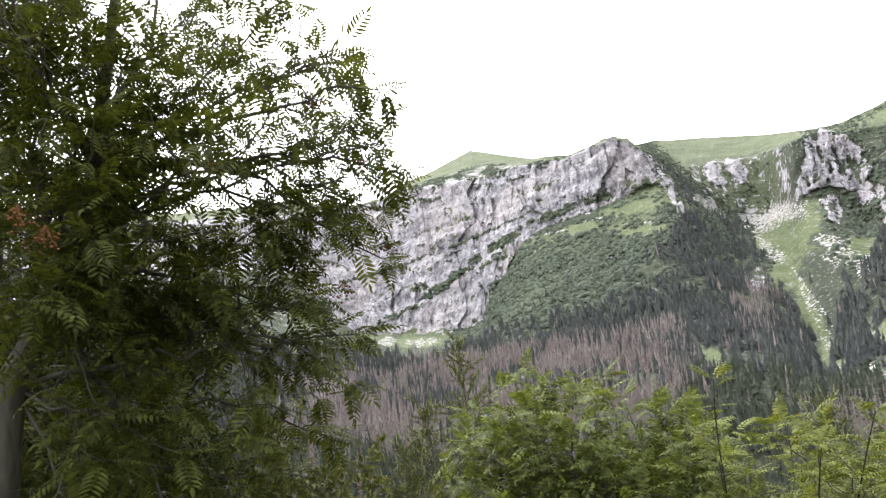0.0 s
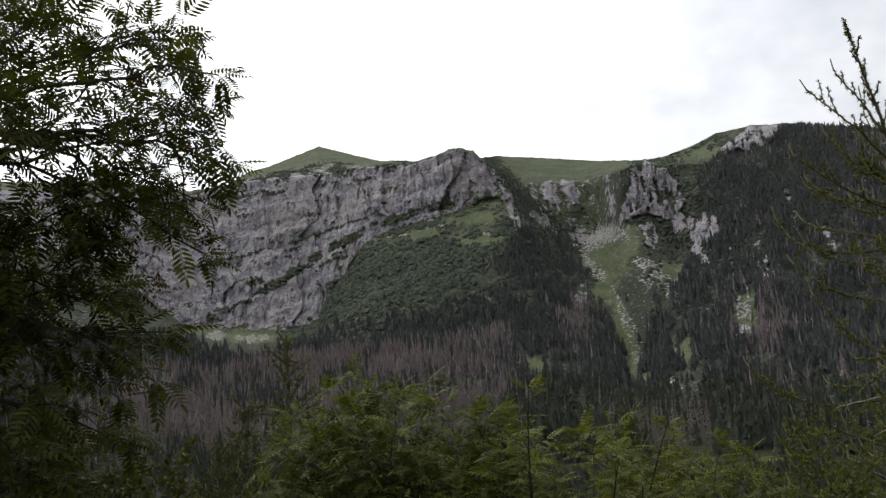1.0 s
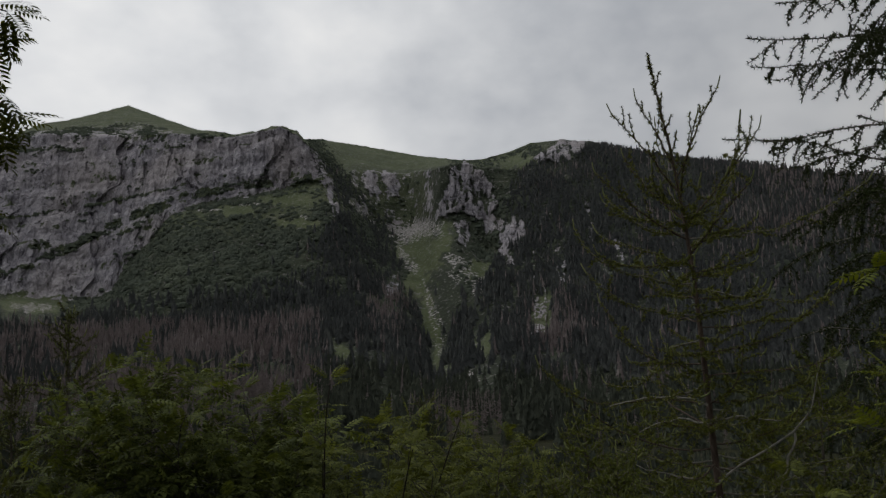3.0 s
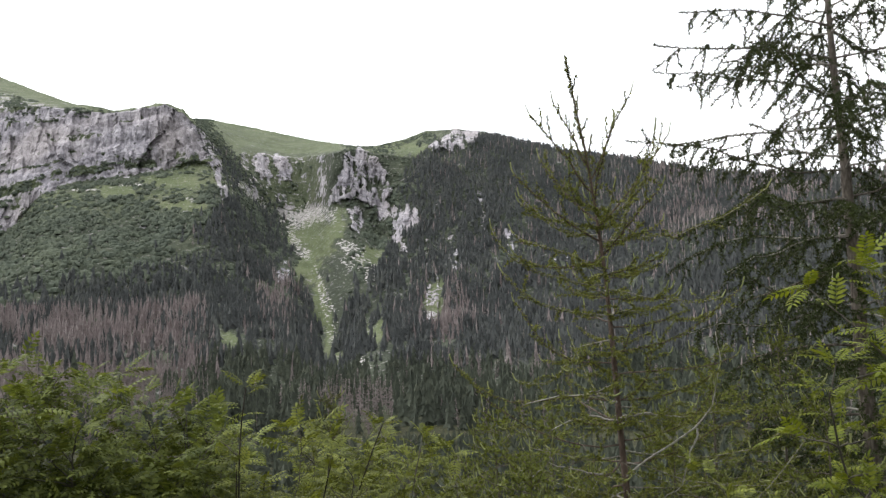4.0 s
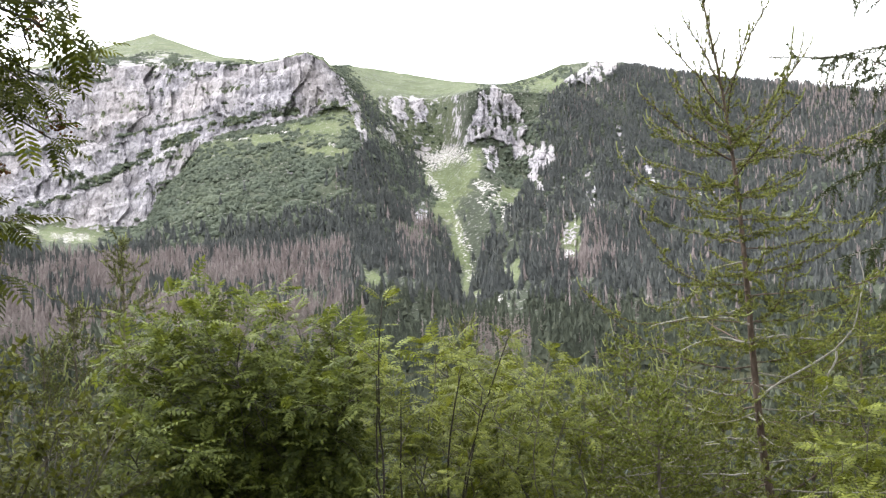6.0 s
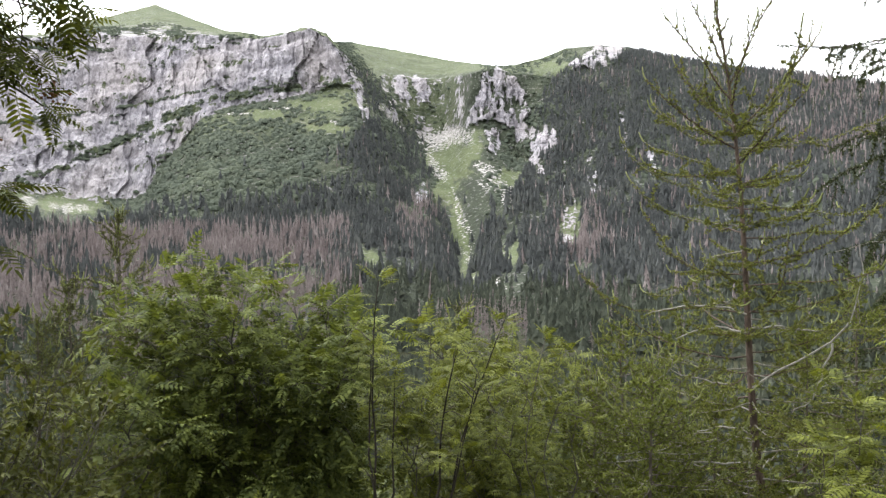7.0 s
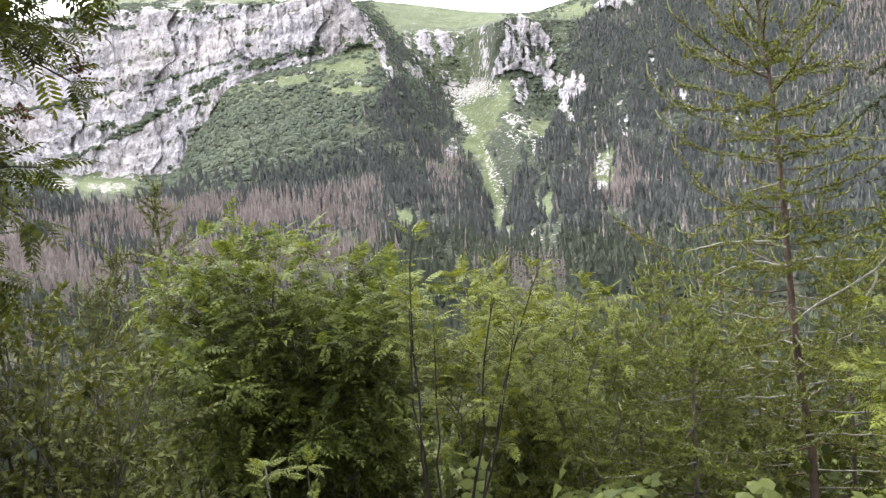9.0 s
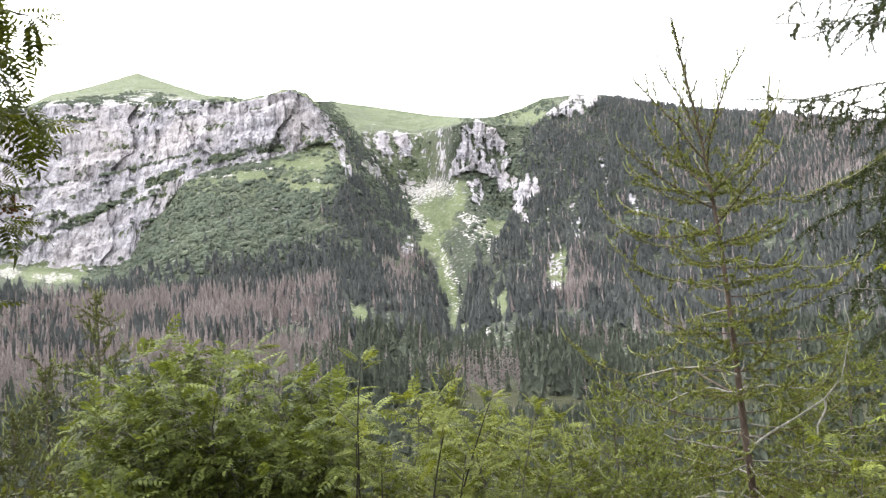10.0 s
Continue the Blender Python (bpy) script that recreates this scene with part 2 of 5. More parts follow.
MAT_OLD_ONE = leaf_material("old_rowan_leaf_single", (0.03, 0.04, 0.011), (0.14, 0.16, 0.032), 0.34, per="object")
MAT_YOUNG = leaf_material("young_rowan_leaf", (0.036, 0.046, 0.014), (0.185, 0.208, 0.042), 0.28)
MAT_YOUNG_ONE = leaf_material("young_rowan_leaf_single", (0.036, 0.046, 0.014), (0.19, 0.214, 0.042), 0.28, per="object")
MAT_BRIGHT = leaf_material("bright_rowan_leaf", (0.085, 0.115, 0.016), (0.18, 0.205, 0.03), 0.35)
MAT_SHRUB = leaf_material("shrub_leaf", (0.040, 0.048, 0.016), (0.128, 0.138, 0.038), 0.26)
MAT_FERN = leaf_material("fern_frond", (0.034, 0.046, 0.014), (0.11, 0.128, 0.035), 0.2)
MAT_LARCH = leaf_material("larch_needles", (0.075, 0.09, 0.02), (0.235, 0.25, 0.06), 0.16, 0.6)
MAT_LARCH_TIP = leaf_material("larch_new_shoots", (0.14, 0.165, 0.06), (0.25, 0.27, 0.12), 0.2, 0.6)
# darker copy of the larch needles: the undergrowth's shade is in its colour
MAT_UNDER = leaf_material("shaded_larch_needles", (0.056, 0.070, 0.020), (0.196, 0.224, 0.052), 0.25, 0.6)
# needle colour lowered to carry the shade of the tall canopy
MAT_NEEDLE = leaf_material("spruce_needles", (0.021, 0.031, 0.013), (0.068, 0.085, 0.031), 0.1, 0.6)
MAT_YOUNG_SPRUCE = leaf_material("young_spruce_needles", (0.036, 0.046, 0.018), (0.155, 0.170, 0.048), 0.14, 0.6)
MAT_GRASS = leaf_material("grass_blades", (0.05, 0.07, 0.022), (0.15, 0.17, 0.06), 0.2, 0.6)
MAT_BARK = bark_material("rowan_bark", (0.04, 0.036, 0.032), (0.13, 0.12, 0.10))
MAT_DARK_BARK = bark_material("dark_rowan_stem", (0.014, 0.011, 0.009), (0.050, 0.042, 0.034))
MAT_LARCH_BARK = bark_material("larch_bark", (0.045, 0.036, 0.03), (0.19, 0.165, 0.14), 45.0)
MAT_YOUNG_LARCH_BARK = bark_material("young_larch_bark", (0.042, 0.029, 0.023), (0.145, 0.108, 0.088), 60.0)
MAT_DRY_BOUGH = bark_material("dry_larch_bough", (0.14, 0.128, 0.11), (0.40, 0.385, 0.345), 60.0)
MAT_TWIG = bark_material("grey_lichened_twig", (0.10, 0.09, 0.075), (0.34, 0.325, 0.285), 60.0)
MAT_SHOOT = bark_material("brown_side_shoots", (0.05, 0.043, 0.033), (0.17, 0.15, 0.12), 60.0)
MAT_BERRY = bark_material("rowan_berries", (0.11, 0.05, 0.02), (0.22, 0.10, 0.04))


# ---- small geometry kit ----
def place(az, el, r):
    """A point at r metres on the plan, az degrees to the right of straight ahead, el degrees above eye height."""
    a = radians(az)
    return Vector((r * math.sin(a), r * math.cos(a), EYE + r * math.tan(radians(el))))


class Pile:
    """Gathers triangles, then becomes one mesh."""

    def __init__(self):
        self.v, self.f, self.n = [], [], 0

    def add(self, v, f):
        self.v.append(np.asarray(v, float).reshape(-1, 3))
        self.f.append(np.asarray(f, int).reshape(-1, 3) + self.n)
        self.n += len(self.v[-1])

    def scatter(self, v, f, mats):
        """Copies of the template (v, f) at the k 3x4 matrices."""
        k = len(mats)
        if not k:
            return
        vs = np.einsum("kij,nj->kni", mats[:, :, :3], v) + mats[:, None, :, 3]
        fs = np.asarray(f)[None] + (np.arange(k) * len(v))[:, None, None]
        self.add(vs.reshape(-1, 3), fs.reshape(-1, 3))

    def mesh(self, name, mat, smooth=False):
        me = bpy.data.meshes.new(name)
        if self.v:
            v, f = np.concatenate(self.v), np.concatenate(self.f)
            me.vertices.add(len(v))
            me.vertices.foreach_set("co", v.astype(np.float32).ravel())
            me.loops.add(len(f) * 3)
            me.loops.foreach_set("vertex_index", f.astype(np.int32).ravel())
            me.polygons.add(len(f))
            me.polygons.foreach_set("loop_start", np.arange(0, len(f) * 3, 3, dtype=np.int32))
            me.polygons.foreach_set("loop_total", np.full(len(f), 3, np.int32))
            me.polygons.foreach_set("use_smooth", np.full(len(f), smooth, bool))
            me.update(calc_edges=True)
        me.materials.append(mat)
        return me


def thing(name, at, label, category, group="", kind=""):
    ob = new(name)
    ob.empty_display_size = 0.3
    ob.location = at
    return tagged(ob, label, category, group, kind)


def part(name, mesh, parent, label="", kind=""):
    """Links a mesh whose points are in world metres as a part of a thing that stands at its base."""
    ob = new(name, mesh)
    ob.parent = parent
    ob.matrix_parent_inverse = Matrix.Translation(parent.location).inverted()
    return tagged(ob, label, kind=kind)


def unit(v):
    v = np.asarray(v, float)
    return v / np.maximum(np.linalg.norm(v, axis=-1, keepdims=True), 1e-9)


def frames(p, d, u, s):
    """k 3x4 matrices: x along d, z near u, scaled by s, at p."""
    d = unit(d)
    y = unit(np.cross(u, d))
    z = np.cross(d, y)
    s = np.broadcast_to(np.asarray(s, float).reshape(-1, 1), (len(d), 1))
    return np.stack([d * s, y * s, z * s, p], axis=2)


TUBE_FACES = {}


def tube(pile, pts, r0, r1, sides=6):
    """A tapered round stem along points."""
    pts = np.asarray(pts, float)
    n = len(pts)
    t = unit(np.gradient(pts, axis=0))
    ref = np.array([0.31, 0.23, 0.92]) if abs(t[0][2]) < 0.9 else np.array([0.95, 0.2, 0.1])
    a = unit(np.cross(t, ref))
    b = np.cross(t, a)
    ang = np.arange(sides) * 2 * np.pi / sides
    rad = np.linspace(r0, r1, n)[:, None, None]
    ring = pts[:, None] + rad * (np.cos(ang)[None, :, None] * a[:, None] + np.sin(ang)[None, :, None] * b[:, None])
    v = np.concatenate([ring.reshape(-1, 3), pts[-1:] + t[-1] * r1])
    if (n, sides) not in TUBE_FACES:
        f = []
        for i in range(n - 1):
            for j in range(sides):
                p, q = i * sides + j, i * sides + (j + 1) % sides
                f += [(p, q, q + sides), (p, q + sides, p + sides)]
        f += [((n - 1) * sides + j, (n - 1) * sides + (j + 1) % sides, n * sides) for j in range(sides)]
        TUBE_FACES[(n, sides)] = np.array(f)
    pile.add(v, TUBE_FACES[(n, sides)])


def path(p0, d0, length, n, rng, wander=0.2, pull=(0, 0, 0), gain=0.0):
    """A wandering stem of n steps that bends towards pull."""
    p, d, out = np.array(p0, float), unit(d0), [np.array(p0, float)]
    step = length / n
    for _ in range(n):
        d = unit(d + rng.normal(0, wander, 3) / math.sqrt(n) + np.array(pull) * gain / n)
        p = p + d * step
        out.append(p)
    return np.array(out)


def reach(p0, p1, n, rng, lift=0.15, wobble=0.03):
    """A stem from p0 to p1 that first rises, then leans over."""
    p0, p1 = np.array(p0, float), np.array(p1, float)
    mid = (p0 + p1) / 2 + np.array([0, 0, 1]) * lift * np.linalg.norm(p1 - p0)
    t = np.linspace(0, 1, n + 1)[:, None]
    w = np.cumsum(rng.normal(0, wobble / math.sqrt(n), (n + 1, 3)), axis=0) * np.sin(np.pi * t)
    return (1 - t) ** 2 * p0 + 2 * t * (1 - t) * mid + t ** 2 * p1 + w


# ---- value noise for the relief of the land ----
def lattice(ix, iy, iz, seed):
    h = (ix * 374761393 + iy * 668265263 + iz * 2147483647 + seed * 974634777) & 0xFFFFFFFF
    h = ((h ^ (h >> 13)) * 1274126177) & 0xFFFFFFFF
    return ((h ^ (h >> 16)) & 0xFFFF) / 65535.0


def vnoise(x, y, z, seed=0):
    """Gradient noise, about -0.7 to 0.7."""
    ix, iy, iz = (np.floor(c).astype(np.int64) for c in (x, y, z))
    fx, fy, fz = x - ix, y - iy, z - iz
    ux, uy, uz = (c * c * (3 - 2 * c) for c in (fx, fy, fz))
    r = 0
    for dx in (0, 1):
        for dy in (0, 1):
            for dz in (0, 1):
                turn = lattice(ix + dx, iy + dy, iz + dz, seed) * 2 * np.pi
                up = lattice(ix + dx, iy + dy, iz + dz, seed + 97) * 1.6 - 0.8
                w = (ux if dx else 1 - ux) * (uy if dy else 1 - uy) * (uz if dz else 1 - uz)
                r = r + w * (np.cos(turn) * (fx - dx) + np.sin(turn) * (fy - dy) + up * (fz - dz))
    return r


def fbm(x, y, z, octaves=4, seed=0):
    r, a, tot = 0, 1.0, 0
    for o in range(octaves):
        r, tot = r + a * vnoise(x + 7.3 * o, y + 3.1 * o, z, seed + o), tot + a
        x, y, z, a = x * 2.03, y * 2.03, z * 2.03, a * 0.5
    return np.clip(r / tot * 2.2, -1, 1)


def smooth(x, a, b):
    t = np.clip((x - a) / (b - a), 0, 1)
    return t * t * (3 - 2 * t)


# ---- the land: one sheet from the slope underfoot over the valley to the ridge and on to the horizon ----
def table(text):
    return np.array([[float(c) for c in p.split(",")] for p in text.split()])


def lookup(az, text):
    t = table(text)
    return np.interp(az, t[:, 0], t[:, 1])


SKYLINE = ("-180,9 -60,13.2 -40,13.4 -32,13.6 -28.5,13.85 -26.7,13.6 -23,13.1 -20.2,13.5 -18.6,14.4 -16.9,14.8 -13,16.2 -10.2,15.4 -8,14.8 -6.7,14.8 "
           "-5.4,14.6 -4.5,14.8 -3.6,14.95 -2.7,15.3 -1.8,15.4 -.6,15 -.1,14.4 1.4,14.45 4.6,14 9.1,13.2 12.4,12.8 13.9,12.8 16.2,13.3 "
           "17.9,13.9 20.5,14 21.7,13.8 22.8,13.9 24.5,13.5 28.2,12.5 33,11.5 36.7,10.7 40.2,9.9 44.8,9.3 48,9 62,8.5 180,9")
TOP_EL = ("-180,8 -60,12 -32,12.8 -23,12.6 -18,13.8 -13,14 -8,14.5 -5.4,14.45 -2,15.2 -.6,14.8 0,14.2 1.2,13.2 2.8,11.5 4,12.3 7,11.8 10.3,12.2 12,12.6 "
          "14,12.2 16.5,12 20,13.2 24,13 30,11.5 40,9 48,8.4 180,8")
TOP_R = "-180,1200 -60,1200 -23,1180 -17,1130 -8,1000 -2,945 0,940 1.2,960 2.8,1000 4,1160 8.5,1160 10.6,975 14,960 17,980 48,950 180,1000"
BASE_EL = ("-180,5 -60,6 -32,9 -28,8 -26,5 -23.5,3.1 -17,2.3 -15,2.2 -13.6,3.0 -12.8,4.8 -11.4,6.4 -10,8.4 -8.3,9.3 -2,10.6 0,11.3 1.2,11.2 3,10 5.5,7.8 7,7.3 10,8.3 "
           "12,8 14,6 16.5,5 24,5.5 48,4 180,4")
BASE_R = "-180,900 -60,1000 -26,1000 -17,950 -14,930 -8,930 1.2,900 3,920 5.5,1030 7,1060 8.7,1060 10.6,935 14,900 17,820 48,760 180,800"
FOOT_EL = "-180,1 -60,2 -30,2 -24,1.2 -17,.6 -12,.4 -5,.8 2,1.5 7,.5 9.5,-1.6 11,-1.4 14,0 20,0 48,0 180,1"
RIDGE_R = "-180,1500 -60,1500 -24,1500 -22,2200 -20,2200 -18.6,1500 -13,1900 -8,1300 -7,1020 -1,975 0,985 1,1500 4,1600 11,1400 12,1050 14,1050 17,1150 20,1060 48,1000 180,1200"

az_cols = np.concatenate([np.arange(-58, -34, 0.4), np.arange(-34, 46, 0.11), np.arange(46, 58.01, 0.3), np.arange(62, 302.1, 5.0)])
col_wide = np.abs(np.gradient(az_cols))
wrapped = np.where(az_cols > 180, az_cols - 360, az_cols)
front = np.clip((np.cos(np.radians(az_cols)) + 0.1) / 0.5, -0.8, 1)


def heights(el, r):
    return EYE + r * np.tan(np.radians(el))


one = np.ones_like(az_cols)
sky_el = lookup(wrapped, SKYLINE) + 0.05 * fbm(wrapped * 2.2, 0 * one, 0 * one, 3, 3) + 0.07 * smooth(wrapped, -22, -16) - 0.33 * smooth(wrapped, 21.5, 24)
foot_r = 640 * one
base_r, top_r = lookup(wrapped, BASE_R), lookup(wrapped, TOP_R)
ridge_r = np.maximum(lookup(wrapped, RIDGE_R), top_r + 12)
base_el, top_el = lookup(wrapped, BASE_EL), np.minimum(lookup(wrapped, TOP_EL), sky_el - 0.08)
stations = [
    (0.05 * one, 0 * one), (3 * one, -0.55 * front), (14 * one, -4.3 * front), (60 * one, -19 * front), (200 * one, -37 * front),
    (370 * one, -40 * front), (foot_r, heights(lookup(wrapped, FOOT_EL), foot_r)), (base_r, heights(base_el, base_r)),
    (top_r, heights(top_el, top_r)), (ridge_r, heights(sky_el, ridge_r)), (ridge_r + 700, heights(sky_el * 0.45, ridge_r + 700)), (4600 * one, 60 * one),
]
steps = [3, 8, 8, 10, 12, 50, 80, 104, 30, 6, 3]
radii, levels, zone = [], [], []
for k, n in enumerate(steps):
    for j in range(n):
        u = j / n
        radii.append(stations[k][0] * (1 - u) + stations[k + 1][0] * u)
        levels.append(stations[k][1] * (1 - u) + stations[k + 1][1] * u)
        zone.append(k + u)
radii.append(stations[-1][0]), levels.append(stations[-1][1]), zone.append(len(steps))
R, Z, S = np.array(radii), np.array(levels), np.repeat(np.array(zone)[:, None], len(az_cols), axis=1)
AZ = np.repeat(wrapped[None], len(R), axis=0)
EL = np.degrees(np.arctan2(Z - EYE, R))
ARC = np.radians(AZ) * 1000.0

# outcrops: corners of their outlines as azimuth, elevation in degrees
OUTCROPS = {
    "bastion of the saddle": "11.52,12.34 12.61,12.64 13.52,12.21 14.22,11.70 14.92,10.26 15.36,9.33 14.41,8.50 13.50,8.35 12.32,9.13 11.37,8.63 10.05,8.39 10.84,9.92 11.18,11.26",
    "lower bastion": "14.76,8.15 16.31,8.21 17.42,7.76 17.18,6.57 16.84,5.72 16.34,4.61 15.74,4.53 14.96,4.98 15.12,6.44",
    "neck between them": "13.50,8.45 14.30,8.85 15.10,8.15 14.90,7.15 14.40,6.85",
    "rib by the meadow": "11.76,8.03 12.68,8.02 12.95,6.99 12.52,5.95 11.95,6.48",
    "rib of the spur": "1.35,11.92 1.88,11.76 2.31,9.92 2.83,8.22 2.13,8.13 1.69,9.40",
    "foot of the spur": "3.27,10.01 4.59,9.60 5.21,8.49 5.91,7.55 4.68,8.23 3.71,9.08",
    "slab in the wood": "19.55,5.84 19.97,5.67 20.42,3.36 20.10,2.25 19.50,3.28",
    "needle in the wood": "22.03,9.36 22.46,9.10 22.60,6.02 22.15,5.87",
    "crest rocks": "18.05,12.55 19.13,13.31 20.04,13.95 22.09,13.90 22.18,13.31 20.39,12.28 19.06,12.51",
    "broken slab": "18.07,2.09 18.67,1.57 18.45,-1.38 17.26,-2.26 17.41,-0.08",
    "step by the couloir": "6.44,3.89 7.15,3.97 7.33,2.56 6.09,2.12",
    "small slab": "24.00,6.39 24.70,5.80 24.60,4.14 24.10,4.40",
    "bowl rib": "4.29,11.96 5.39,12.21 5.82,10.37 4.94,10.53",
    "second bowl rib": "5.91,12.13 7.14,11.96 7.41,10.03 6.53,10.37",
}
CHIMNEY = "12.88,10.89 13.70,11.21 13.88,10.29 14.49,9.60 13.93,9.27 13.28,10.05"
SCREE_FIELDS = {
    "fan by the bastion": "11.03,5.36 12.08,5.61 12.70,4.56 13.14,3.86 14.06,3.33 13.32,2.55 12.36,3.17 11.47,3.87",
    "foot of the bowl": "7.06,7.98 9.79,8.09 10.84,7.87 10.23,6.93 8.74,6.81 7.24,6.51 6.18,7.20",
    "tongue": "6.71,6.16 7.68,5.72 8.92,4.41 8.39,4.15 7.32,5.11",
    "bright gravel": "10.89,-5.05 12.48,-3.80 13.01,-3.98 11.78,-5.05",
}
SCREES = [(-18.8, 1.85, 1.1, 0.35), (-21.3, 2.3, 0.7, 0.3), (9.9, 0.8, 0.38, 1.9, 0.5), (10.4, -2.2, 0.35, 1.8, 0.45), (-0.1, 7.95, 0.4, 0.13), (-4.5, 9.3, 1.4, 0.10), (-7.0, 8.8, 1.0, 0.10)]
MEADOWS = [(-18.5, 2.2, 2.6, 0.8), (-22.3, 2.8, 1.6, 0.6), (8.9, 5.8, 2.0, 1.6), (8.7, 3.4, 1.1, 1.3), (9.5, 0.9, 0.6, 1.6), (10.1, -1.5, 0.4, 1.5), (13.3, -1.9, 0.9, 0.8), (10.9, 7.0, 0.7, 1.1),
           (-1.0, 9.6, 2.2, 0.7), (-5.2, 8.7, 1.6, 0.5), (10.8, -3.6, 0.4, 0.9), (14.2, -1.0, 0.5, 0.6), (13.2, 4.2, 1.0, 0.7), (17.0, 12.5, 1.6, 0.5), (2.5, -1.9, 0.9, 0.5), (-0.6, 7.5, 1.6, 0.35), (18.4, 0.6, 0.7, 1.6)]


def patches(shapes, ragged, seed, lean=0.0, fine=0.35):
    w = np.zeros_like(AZ)
    n = (fbm(ARC / 14, EL * 17.0 / 22, 0 * AZ, 4, seed) + fine * fbm(ARC / 5, EL * 17.0 / 6, 0 * AZ, 3, seed + 5)) * ragged
    for c in shapes:
        d = np.hypot((AZ - c[0] + lean * (EL - c[1])) / c[2], (EL - c[1]) / c[3]) + n
        w = np.maximum(w, smooth(d, 1.2, 0.75) * (c[4] if len(c) > 4 else 1.0))
    return w


WARP_X = fbm(ARC / 10, EL * 17.0 / 14, 0 * AZ, 4, 3)
WARP_Y = fbm(ARC / 12, EL * 17.0 / 12, 0 * AZ + 5, 4, 12)


def outline(text, ragged=0.3, edge=0.12):
    """1 inside an outline of azimuth and elevation, with a ragged edge."""
    pts = table(text)
    x, y = AZ + ragged * WARP_X, EL + ragged * WARP_Y
    inside, near = np.zeros(AZ.shape, bool), np.full(AZ.shape, 9.0)
    for (ax, ay), (bx, by) in zip(pts, np.roll(pts, -1, axis=0)):
        inside ^= ((ay > y) != (by > y)) & (x < (bx - ax) * (y - ay) / (by - ay + 1e-9) + ax)
        u = np.clip(((x - ax) * (bx - ax) + (y - ay) * (by - ay)) / ((bx - ax) ** 2 + (by - ay) ** 2), 0, 1)
        near = np.minimum(near, np.hypot(x - ax - u * (bx - ax), y - ay - u * (by - ay)))
    return smooth(np.where(inside, near, -near), -edge, edge * 0.4)


def facets(u, v, seed):
    """Broken rock: cells that each stand out by their own amount and lean their own way. About -1 to 1."""
    iu, iv = np.floor(u).astype(np.int64), np.floor(v).astype(np.int64)
    best, out = np.full(u.shape, 9e9), np.zeros(u.shape)
    for du in (-1, 0, 1):
        for dv in (-1, 0, 1):
            cu, cv = iu + du, iv + dv
            pu = u - cu - lattice(cu, cv, 0 * cu, seed)
            pv = v - cv - lattice(cu, cv, 0 * cu + 1, seed)
            d = pu * pu + pv * pv
            h = lattice(cu, cv, 0 * cu + 2, seed) * 1.4 - 0.7 + pu * (lattice(cu, cv, 0 * cu + 3, seed) - 0.5) * 1.6 + pv * (lattice(cu, cv, 0 * cu + 4, seed) - 0.2) * 0.8
            out = np.where(d < best, h, out)
            best = np.minimum(d, best)
    return out


cliff = smooth(S, 6.96, 7.06) * smooth(S, 8.1, 7.98)
cliff_w = cliff * smooth(AZ, 10.5, 9.2)
spur = np.exp(-((AZ - np.interp(EL, [2, 3.7, 8, 11, 14.4], [7.6, 7.0, 5.2, 2.6, 0.7])) / np.interp(EL, [3, 11, 14], [0.9, 0.8, 0.5])) ** 2) * smooth(EL, 2, 4)
bowl = smooth(AZ, 1.6, 3.2) * smooth(AZ, 10.2, 9.0)
rocks = np.maximum.reduce([outline(text) * (0.8 if "slab" in name or "wood" in name else 1.0) for name, text in OUTCROPS.items()])
rocks = rocks * (1 - 0.2 * outline(CHIMNEY, 0.2, 0.2))
broken = smooth(fbm(ARC / 6, EL * 17 / 22, 0 * AZ, 4, 15), -0.38, 0.0)
rocks = rocks * (0.5 + 0.5 * broken)
crags = smooth(fbm(ARC / 7, EL * 17 / 45, 0 * AZ, 4, 13), 0.30, 0.46) * smooth(AZ, 16, 18) * smooth(AZ, 33, 28) * smooth(EL, -4, 0) * smooth(EL, 9.5, 7.5) * smooth(fbm(ARC / 70, EL * 17 / 60, 0 * AZ, 2, 14), -0.1, 0.2)
stand = np.maximum(rocks * 4.0, crags * 3)
outcrop_w = np.maximum(rocks, crags * 0.6)
scree_w = np.maximum(patches(SCREES, 0.9, 21, 0.3, 0.0) * 0.55, 0.43 * np.maximum.reduce([outline(text, 0.6, 0.3) for text in SCREE_FIELDS.values()]))
meadow_w = patches(MEADOWS, 0.8, 31)

# relief: upright flutes and sloping ledges on the cliffs, gullies and humps on the slopes
flute = 1 - 2.4 * np.abs(fbm(ARC / 20, EL * 17 / 75, R / 300, 5, 41))
BED = EL - 0.24 * np.clip(AZ, -40, 2)
ledge = fbm(ARC / 60, BED * 17 / 14, R / 300, 5, 51)
lump = fbm(ARC / 70, EL * 17 / 70, R / 90, 4, 61)
rough = fbm(ARC / 9, EL * 17 / 9, R / 40, 3, 71)
rocky = np.clip(cliff_w * (1 - 0.5 * bowl) + outcrop_w, 0, 1)
far = smooth(R, 320, 520)
sky_hold = 1 - smooth(S, 8.9, 8.99)
tilted = EL - 0.1 * AZ
blocks = facets(ARC / 30 + 0.35 * fbm(ARC / 40, EL / 2, 0 * AZ, 2, 43), tilted * 17 / 95, 45) * 8 + facets(ARC / 11 + 0.3 * fbm(ARC / 16, EL * 17 / 40, 0 * AZ, 2, 44), tilted * 17 / 34, 47) * 4.5 + facets(ARC / 4.6, EL * 17 / 11, 49) * 1.6
DR = -(rocky * (0.8 + 0.2 * cliff_w) * (flute * 3.5 + ledge * 4.0 + blocks)) - stand + far * sky_hold * (1 - rocky) * lump * 16
